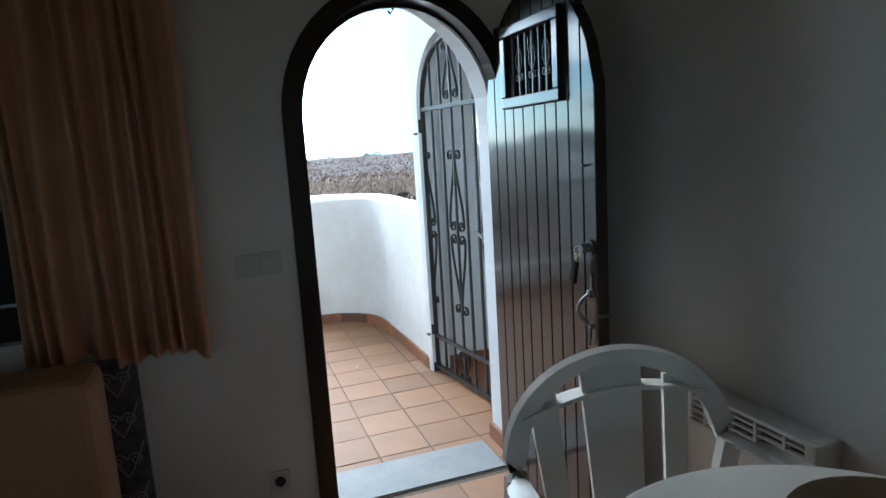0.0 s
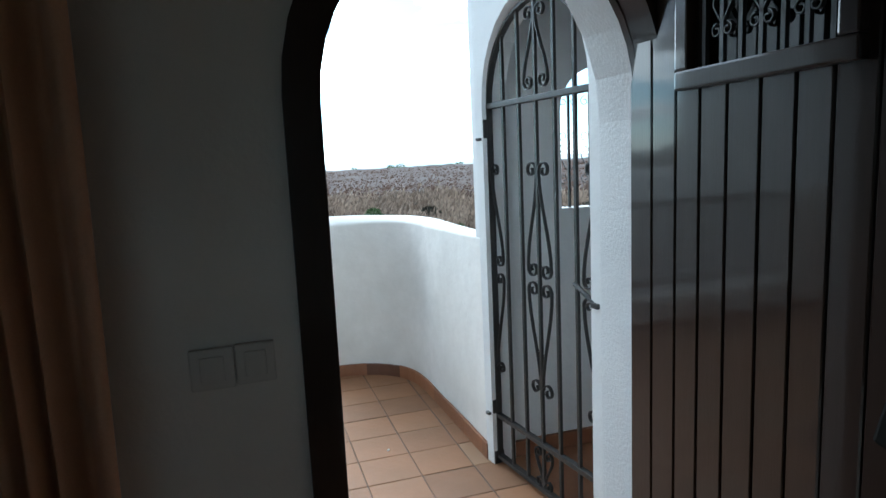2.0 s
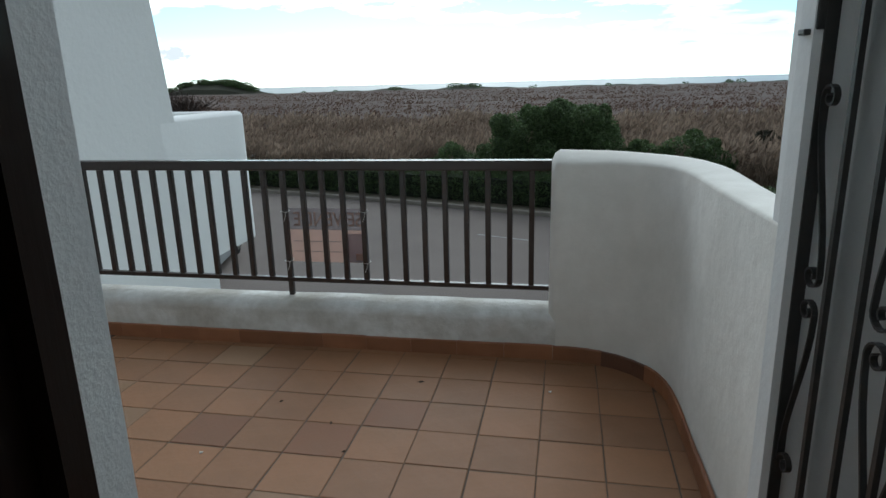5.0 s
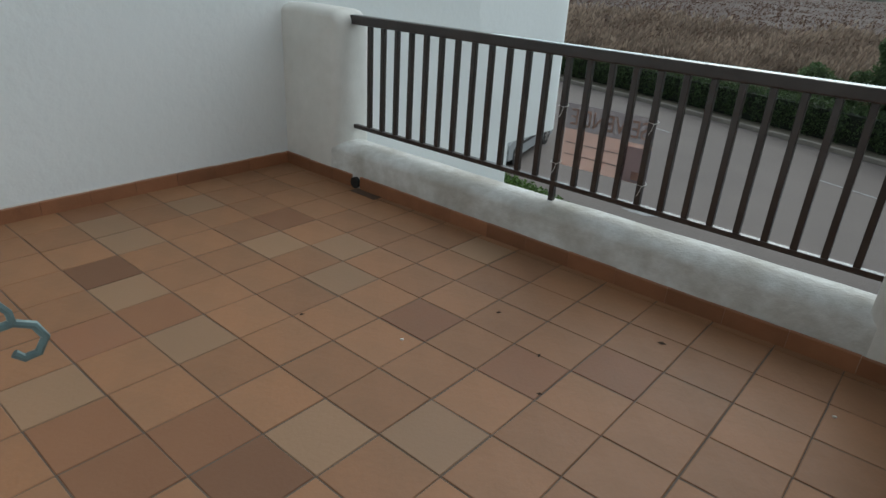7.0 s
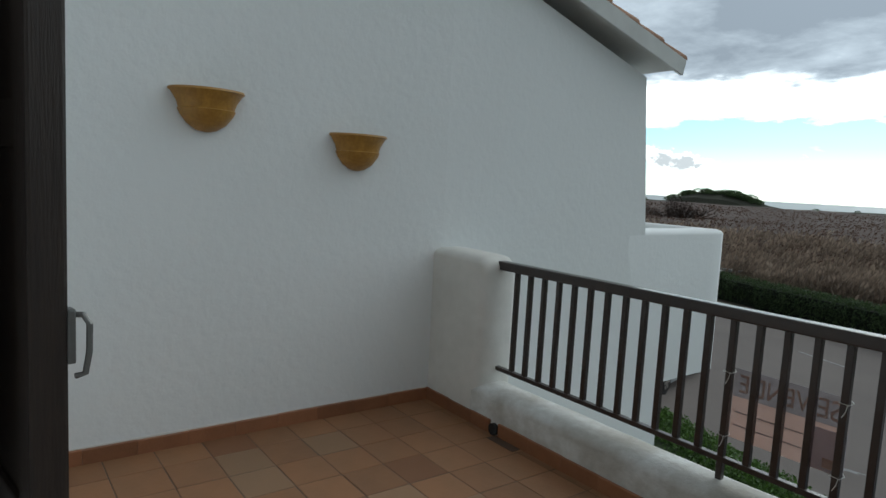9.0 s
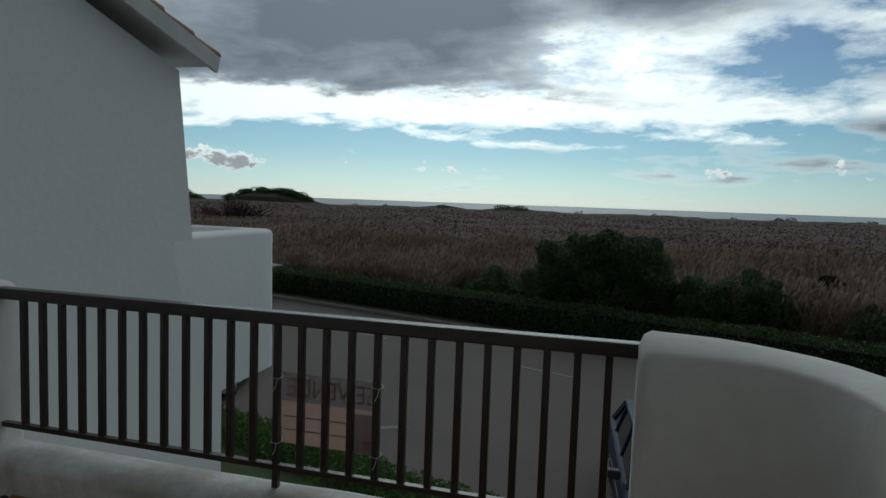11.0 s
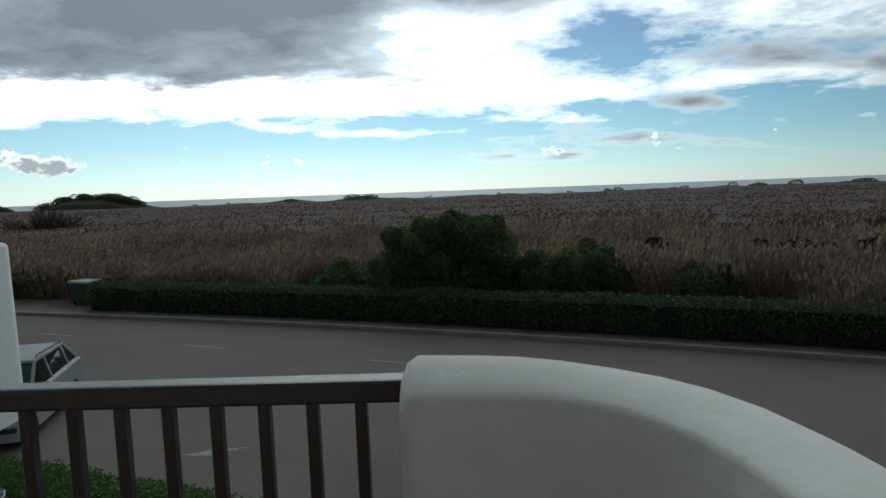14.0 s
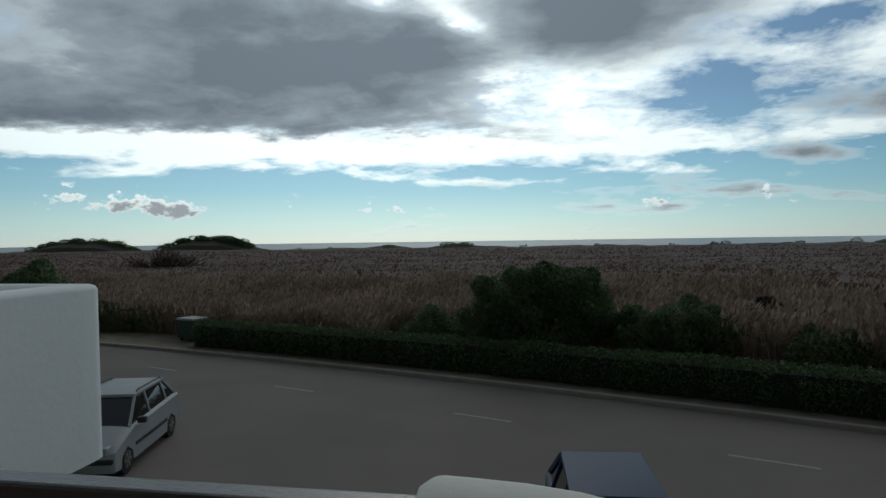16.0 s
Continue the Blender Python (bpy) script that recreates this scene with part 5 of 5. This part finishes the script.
bush("bush", (-26.5, 34.6, ROAD), [(0, 0, 1.9, 2.2, 1.3, 1.4), (-2, 0, 1.6, 1.6, 1.3, 1.3)], 16000, "dark evergreen bush across the street", 0.09)
bush("bush", (-19.6, 34.2, ROAD), [(-1.8, 0, 0.8, 1.4, 0.9, 0.85), (0.2, 0, 0.8, 1.4, 0.9, 0.85), (1.6, 0, 0.7, 0.9, 0.8, 0.75)], 22000, "low dark hedge clump beside the bins")
tangle = leaf_cloud([(9.2 + 0.85 * i + random.uniform(-0.3, 0.3), 30.2 - 0.33 * i + random.uniform(-0.5, 0.5), -1.55 + random.uniform(-0.25, 0.3), 0.6, 0.6, 0.5) for i in range(12)], 9000, 0.09, material("dead_leaf", (0.045, 0.042, 0.028), 0.9, island=0.5), "bramble")
tagged(tangle, "dark tangled bramble among the reeds", "bramble", kind="stuff")
twiggy = thing("bare_shrub", "large bare grey-brown shrub standing in the reeds", "shrub", (-36, 60, ROAD))
bm = bmesh.new()
for i in range(150):
    a, l = random.uniform(0, 6.283), random.uniform(2.4, 4.2)
    sp = random.uniform(0.1, 1.05)
    p1 = Vector((math.cos(a) * sp * l * 0.5, math.sin(a) * sp * l * 0.5, l * 0.62))
    p2 = Vector((math.cos(a) * sp * l, math.sin(a) * sp * l, l * (1.1 - 0.3 * sp)))
    tube([(0, 0, 0), p1, p2], 0.03, 3, bm)
    for q in range(5):
        st = p1.lerp(p2, random.random())
        tube([st, st + Vector((random.gauss(0, 0.5), random.gauss(0, 0.5), random.uniform(0.2, 0.8)))], 0.016, 3, bm)
part("twig_crown", bm, material("grey_twig", (0.075, 0.055, 0.048), 0.9), twiggy)


def reeds(count, region, name, label, tall, mat, base, spread, head):
    """Dry stalks, each a bent thin blade with a feathery head and one hanging leaf."""
    verts, faces = [], []
    for _ in range(count):
        x, y = region()
        z1 = reed_top(x, y) + random.gauss(0, 0.2) + tall
        z0 = z1 - base
        lx, ly = random.gauss(0.10, spread), random.gauss(0, spread)
        a = random.uniform(0, 3.1416)
        grow = 1 + y / 70
        w = 0.008 * random.uniform(0.7, 1.4) * grow
        wx, wy = w * math.cos(a), w * math.sin(a)
        h = z1 - z0
        mx, my, mz = x + lx * h * 0.3, y + ly * h * 0.3, z0 + h * 0.55
        tx, ty = x + lx * h * 0.85, y + ly * h * 0.85
        i = len(verts)
        verts += [(x - wx, y - wy, z0), (x + wx, y + wy, z0), (mx + wx, my + wy, mz), (mx - wx, my - wy, mz), (tx + wx * 0.4, ty, z1 - h * 0.12), (tx - wx * 0.4, ty, z1 - h * 0.12)]
        faces += [(i, i + 1, i + 2, i + 3), (i + 3, i + 2, i + 4, i + 5)]
        k = head * random.uniform(0.5, 1.5) * grow
        ca, sa = math.cos(a), math.sin(a)
        dx, dz = lx * 0.25 + random.uniform(-0.02, 0.12), h * 0.16
        i = len(verts)
        verts += [(tx, ty, z1 - dz), (tx + dx * 0.4 + k * ca, ty + k * sa, z1 - dz * 0.35), (tx + dx, ty, z1 + dz * 0.2), (tx + dx * 0.4 - k * ca, ty - k * sa, z1 - dz * 0.5)]
        faces.append((i, i + 1, i + 2, i + 3))
        b, f = random.uniform(0, 6.283), random.uniform(0.35, 0.8)
        ll = random.uniform(0.2, 0.5)
        px, py, pz = x + (tx - x) * f, y + (ty - y) * f, z0 + h * f
        i = len(verts)
        verts += [(px, py, pz), (px + ll * 0.5 * math.cos(b), py + ll * 0.5 * math.sin(b), pz + ll * 0.35 + w), (px + ll * math.cos(b), py + ll * math.sin(b), pz + ll * random.uniform(-0.3, 0.4)), (px + ll * 0.5 * math.cos(b), py + ll * 0.5 * math.sin(b), pz + ll * 0.35 - 2 * w)]
        faces.append((i, i + 1, i + 2, i + 3))
    ob = raw_mesh(name, verts, faces, mat)
    return tagged(ob, label, "reeds", kind="stuff")


def near_region():
    x = random.uniform(-36, 34)
    off = 5.6 if -6 < x < 12 else 3.0
    return x, kerb_y(x) + off + 10.5 * random.random() ** 1.2


def mid_region():
    y = 36 + 126 * random.random() ** 1.6
    return random.uniform(-1.0, 1.0) * (y * 1.05) - y * 0.12, y


reeds(70000, near_region, "reeds", "tall dry pale brown reeds with feathery heads", 0.0, REED_STEM, 1.5, 0.32, 0.034)
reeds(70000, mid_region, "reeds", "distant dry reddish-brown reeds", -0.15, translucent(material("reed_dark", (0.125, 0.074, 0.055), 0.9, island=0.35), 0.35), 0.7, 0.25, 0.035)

# ---- street things ----
def paint(name, color):
    return material(name, color, 0.5, 0.0, vary=0.25, scale=2, spec=0.25)


TRIM = material("black_trim", (0.02, 0.02, 0.021), 0.55)
LAMP_GLASS = material("headlamp_glass", (0.35, 0.36, 0.37), 0.12, coat=0.5)


def car(name, m, color, label, length=3.8, width=1.64, height=1.42, rails=False, trim=TRIM):
    """A small hatchback whose front points to -y, with its wheels on z 0."""
    c = thing(name, label, "car")
    c.matrix_basis = m
    body_mat = paint("car_paint", color)
    L2, W2 = length / 2, width / 2
    prof = [(-L2 + 0.03, 0.22), (-L2, 0.42), (-L2 + 0.05, 0.60), (-L2 + 0.22, 0.72), (-L2 + 0.92, 0.90), (L2 - 0.12, 0.98), (L2 - 0.02, 0.80), (L2, 0.48), (L2 - 0.06, 0.24), (1.55, 0.20), (1.50, 0.42), (1.25, 0.56), (1.0, 0.42), (0.94, 0.20),
            (-0.94, 0.20), (-1.0, 0.42), (-1.25, 0.56), (-1.50, 0.42), (-1.55, 0.20)]
    bm = bmesh.new()
    stations = [(-W2, 0.05), (-W2 + 0.05, 0.012), (-W2 + 0.16, 0.0), (0, -0.015), (W2 - 0.16, 0.0), (W2 - 0.05, 0.012), (W2, 0.05)]
    rows = []
    for x, inset in stations:
        row = []
        for y, z in prof:
            zz = z - inset * 1.2 if z > 0.7 else z
            yy = y * (1 - inset * (0.5 if abs(x) > W2 - 0.1 else 0.2)) if abs(y) > L2 - 0.3 else y
            row.append(bm.verts.new((x, yy, zz)))
        rows.append(row)
    n = len(prof)
    for a, b in zip(rows, rows[1:]):
        for i in range(n):
            bm.faces.new((a[i], a[(i + 1) % n], b[(i + 1) % n], b[i]))
    for r in (rows[0], rows[-1]):
        bm.faces.new(r)
    bmesh.ops.recalc_face_normals(bm, faces=bm.faces)
    bmesh.ops.triangulate(bm, faces=[f for f in bm.faces if len(f.verts) > 4])
    body = shade(part("body", bm, body_mat, c), 38)
    # glass house, roof and pillars
    y0, y1, y2, y3 = -L2 + 0.88, -L2 + 1.62, L2 - 0.62, L2 - 0.15
    zb, zt = 0.88, height - 0.045
    wb, wt = W2 - 0.07, W2 - 0.24
    g = bmesh.new()
    v = [g.verts.new(p) for p in ((-wb, y0, zb), (wb, y0, zb), (wb, y3, zb + 0.06), (-wb, y3, zb + 0.06), (-wt, y1, zt), (wt, y1, zt), (wt, y2, zt), (-wt, y2, zt))]
    for f in ((0, 1, 5, 4), (1, 2, 6, 5), (2, 3, 7, 6), (3, 0, 4, 7), (4, 5, 6, 7), (3, 2, 1, 0)):
        g.faces.new([v[i] for i in f])
    bmesh.ops.recalc_face_normals(g, faces=g.faces)
    part("glass", g, GLASS_DARK, c, "dark car windows")
    r = bmesh.new()
    box(r, -wt - 0.03, wt + 0.03, y1 - 0.06, y2 + 0.10, zt - 0.03, height, bevel=0.028, seg=3)
    shade(part("roof", r, body_mat, c), 50)
    for sx in (-1, 1):
        P = lambda a, b, w: part("pillar", tube([a, b], 0, flat=(w, w)), body_mat, c)
        P((sx * (wb + 0.004), y0 + 0.02, zb), (sx * (wt + 0.008), y1 - 0.01, zt), 0.05)
        P((sx * (wb + 0.006), 0.1, zb), (sx * (wt + 0.010), 0.16, zt), 0.05)
        P((sx * (wb + 0.006), y2 - 0.18, zb + 0.04), (sx * (wt + 0.010), y2 - 0.16, zt), 0.05)
        P((sx * (wb - 0.01), y3 - 0.02, zb + 0.05), (sx * (wt - 0.005), y2 + 0.02, zt), 0.09)
        part("side_trim", boxes((sx * (W2 + 0.004) - 0.012, sx * (W2 + 0.004) + 0.012, -0.85, 0.95, 0.46, 0.53), bevel=0.006), TRIM, c)
        part("headlight", box(bmesh.new(), sx * (W2 - 0.30) - 0.17, sx * (W2 - 0.30) + 0.17, -L2 + 0.02, -L2 + 0.26, 0.55, 0.725, bevel=0.04, seg=3), LAMP_GLASS, c, "clear glass headlight")
        mirror = part("wing_mirror", box(bmesh.new(), sx * (W2 + 0.10) - 0.09, sx * (W2 + 0.10) + 0.09, y0 + 0.22, y0 + 0.34, 0.90, 1.03, bevel=0.03, seg=3), TRIM, c)
        part("tail_light", box(bmesh.new(), sx * (W2 - 0.14) - 0.06, sx * (W2 - 0.14) + 0.06, L2 - 0.10, L2 - 0.01, 0.66, 0.92, bevel=0.02), material("tail_glass", (0.25, 0.02, 0.02), 0.2), c)
        for wy in (-1.25, 1.25):
            wheel = part("wheel", tube([(sx * (W2 - 0.19), wy, 0.29), (sx * (W2 - 0.01), wy, 0.29)], 0.29, 28), RUBBER, c)
            part("rim", tube([(sx * (W2 - 0.02), wy, 0.29), (sx * (W2 + 0.004), wy, 0.29)], 0.185, 20), GALVANISED, wheel, "grey steel wheel rim")
            sp = bmesh.new()
            for q in range(6):
                a = q * math.pi / 3
                tube([(sx * (W2 + 0.006), wy, 0.29), (sx * (W2 + 0.006), wy + 0.17 * math.cos(a), 0.29 + 0.17 * math.sin(a))], 0, bm=sp, flat=(0.012, 0.04))
            part("spokes", sp, STEEL, wheel)
        if rails:
            part("roof_rail", tube([(sx * (wt - 0.01), y1 + 0.12, height - 0.005), (sx * (wt - 0.01), y1 + 0.2, height + 0.045), (sx * (wt - 0.01), y2 - 0.1, height + 0.045), (sx * (wt - 0.01), y2, height - 0.005)], 0.016, 6), TRIM, c)
    part("bumper", box(bmesh.new(), -W2 + 0.02, W2 - 0.02, -L2 - 0.025, -L2 + 0.10, 0.40, 0.50, bevel=0.03, seg=3), trim, c)
    part("grille", box(bmesh.new(), -0.3, 0.3, -L2 + 0.005, -L2 + 0.06, 0.57, 0.66, bevel=0.01), TRIM, c)
    part("rear_bumper", box(bmesh.new(), -W2 + 0.03, W2 - 0.03, L2 - 0.09, L2 + 0.025, 0.38, 0.52, bevel=0.03, seg=3), trim, c)
    part("number_plate", boxes((-0.26, 0.26, -L2 - 0.032, -L2 - 0.02, 0.40, 0.50), bevel=0.003), WHITE_SMOOTH, c)
    return c


car("parked_car", pose(-8.33, 17.07, ROAD, 0, 0, 14.6), (0.32, 0.335, 0.345), "silver-grey hatchback with black roof rails parked across", rails=True)
car("parked_car", pose(2.2, 13.1, ROAD, 0, 0, 4), (0.014, 0.03, 0.08), "dark blue hatchback parked below the terrace")
car("parked_car", pose(4.72, 11.6, ROAD, 0, 0, 8), (0.7, 0.71, 0.7), "white hatchback parked below the terrace")


def bin_thing(at, turn):
    b = thing("waste_container", "dark green waste container with pale lid", "bin", at, turn, "waste containers")
    bm = bmesh.new()
    box(bm, -0.55, 0.55, -0.4, 0.4, 0.12, 0.98, bevel=0.04)
    part("tub", bm, material("bin_green", (0.02, 0.045, 0.03), 0.5, vary=0.4, scale=4), b)
    part("lid", box(bmesh.new(), -0.6, 0.6, -0.46, 0.44, 0.98, 1.09, bevel=0.035), material("bin_lid", (0.42, 0.43, 0.42), 0.5, vary=0.4, scale=4), b, "pale grey lid")
    for x in (-0.42, 0.42):
        for y in (-0.3, 0.3):
            part("castor", tube([(x - 0.03, y, 0.07), (x + 0.03, y, 0.07)], 0.07, 12), RUBBER, b)
    return b


bin_thing((-15.55, 31.7, ROAD + 0.13), -20)
bin_thing((-15.15, 33.1, ROAD + 0.13), -12)

# garden hedge at the foot of the house
gcl = []
for i in range(120):
    x = -9.5 + i * 0.105
    y = 12.45 - 0.355 * x - 0.55
    gcl.append((x, y + random.uniform(-0.15, 0.15), ROAD + 0.12, 0.3, 0.62, 0.22 + 0.06 * noise.noise((x, 2, 0))))
gh = leaf_cloud(gcl, 42000, 0.035, GRASS_LEAF, "garden_hedge")
tagged(gh, "low bright green garden planting before the house", "planting", kind="stuff")
bed = raw_mesh("garden_bed", [(-12, 16.6, ROAD + 0.03), (-12, 9, ROAD + 0.03), (4, 9, ROAD + 0.03), (4, 10.9, ROAD + 0.03)], [(0, 1, 2, 3)], material("grass_bed", (0.05, 0.075, 0.025), 0.9, vary=0.6, scale=3, bump=0.5, bump_scale=30))
structure(bed, "grassy garden bed before the house", "garden")
sv = [(-3.28 + (0.5 + 0.12 * math.sin(5 * a)) * math.cos(a), 15.32 + (0.10 + 0.05 * math.sin(3 * a + 1) + 0.03 * math.sin(7 * a)) * math.sin(a) + 0.14 * math.cos(a), ROAD + 0.004) for a in [i * 0.2244 for i in range(28)]]
stain = raw_mesh("road_stain", sv, [tuple(range(28))], LINE_PAINT)
structure(stain, "pale spilled paint on the asphalt", "stain")

# ---- terrace and room floor tiles ----
T0X, T0Y, MOD, MOD_Y = -0.271, 3.541, 0.2515, 0.243
DARK = {(-8, 2), (-5, 1), (-5, 5), (-3, 1), (-1, -1), (0, -1), (0, 0), (1, 0)}
PALE = {(-7, 2), (-7, 4), (-6, 2), (-4, 1), (-4, 4), (-3, 5), (-2, -1), (-2, 1), (-2, 4), (1, 1)}
RUDDY = {(-3, -2), (-3, 0), (0, 4), (2, 4), (3, 5)}


def tile_mesh(mat, name):
    bm = box(bmesh.new(), -MOD / 2 + 0.0022, MOD / 2 - 0.0022, -MOD_Y / 2 + 0.0022, MOD_Y / 2 - 0.0022, -0.012, 0.0, bevel=0.0025, seg=1)
    me = bpy.data.meshes.new(name)
    bm.to_mesh(me)
    bm.free()
    me.materials.append(mat)
    return me


tile_meshes = {m.name: tile_mesh(m, "tile") for m in (TERRACOTTA, TERRACOTTA_DARK, TERRACOTTA_RUDDY, TERRACOTTA_PALE)}
terrace_floor = bpy.data.objects["floor_terrace"]
room_floor = bpy.data.objects["floor_room"]
rng = random.Random(5)


def inside(x, y):
    """Whether a tile centre lies on the terrace, clear of the curved parapet."""
    if y > 5.53 or y < 2.90 or x < -2.2 or x > 1.9:
        return False
    return not (x > 1.3 and y > 4.9 and ((x - 1.3) / 0.62) ** 2 + ((y - 4.9) / 0.62) ** 2 > 1.25)


for i in range(-9, 9):
    for j in range(-3, 9):
        x, y = T0X + (i + 0.5) * MOD, T0Y + (j + 0.5) * MOD_Y
        cut = 1.0
        if j == 8:
            # the last row is cut to fit the parapet
            cut = (5.538 - T0Y - 8 * MOD_Y) / MOD_Y
            y = 5.538 - cut * MOD_Y / 2
        if not inside(x, y):
            continue
        r = rng.random()
        m = TERRACOTTA_DARK if (i, j) in DARK else TERRACOTTA_RUDDY if (i, j) in RUDDY else TERRACOTTA_PALE if (i, j) in PALE or r < 0.04 else TERRACOTTA
        t = new("tile", tile_meshes[m.name])
        t.parent = terrace_floor
        t.matrix_basis = pose(x + rng.uniform(-0.0012, 0.0012), y + rng.uniform(-0.0012, 0.0012), rng.uniform(-0.0008, 0.0008), rng.uniform(-0.25, 0.25), rng.uniform(-0.25, 0.25), rng.choice((0, 180)) + rng.uniform(-0.4, 0.4)) @ Matrix.Diagonal((1, cut, 1, 1))
for i in range(-7, 10):
    for j in range(-9, 0):
        x, y = T0X + (i + 0.5) * MOD, 2.69 + (j + 0.5) * MOD_Y
        if x > 1.95 or y < 0.3:
            continue
        t = new("tile", tile_meshes[TERRACOTTA.name])
        t.parent = room_floor
        t.matrix_basis = pose(x, y, -0.002, 0, 0, rng.choice((0, 180)))
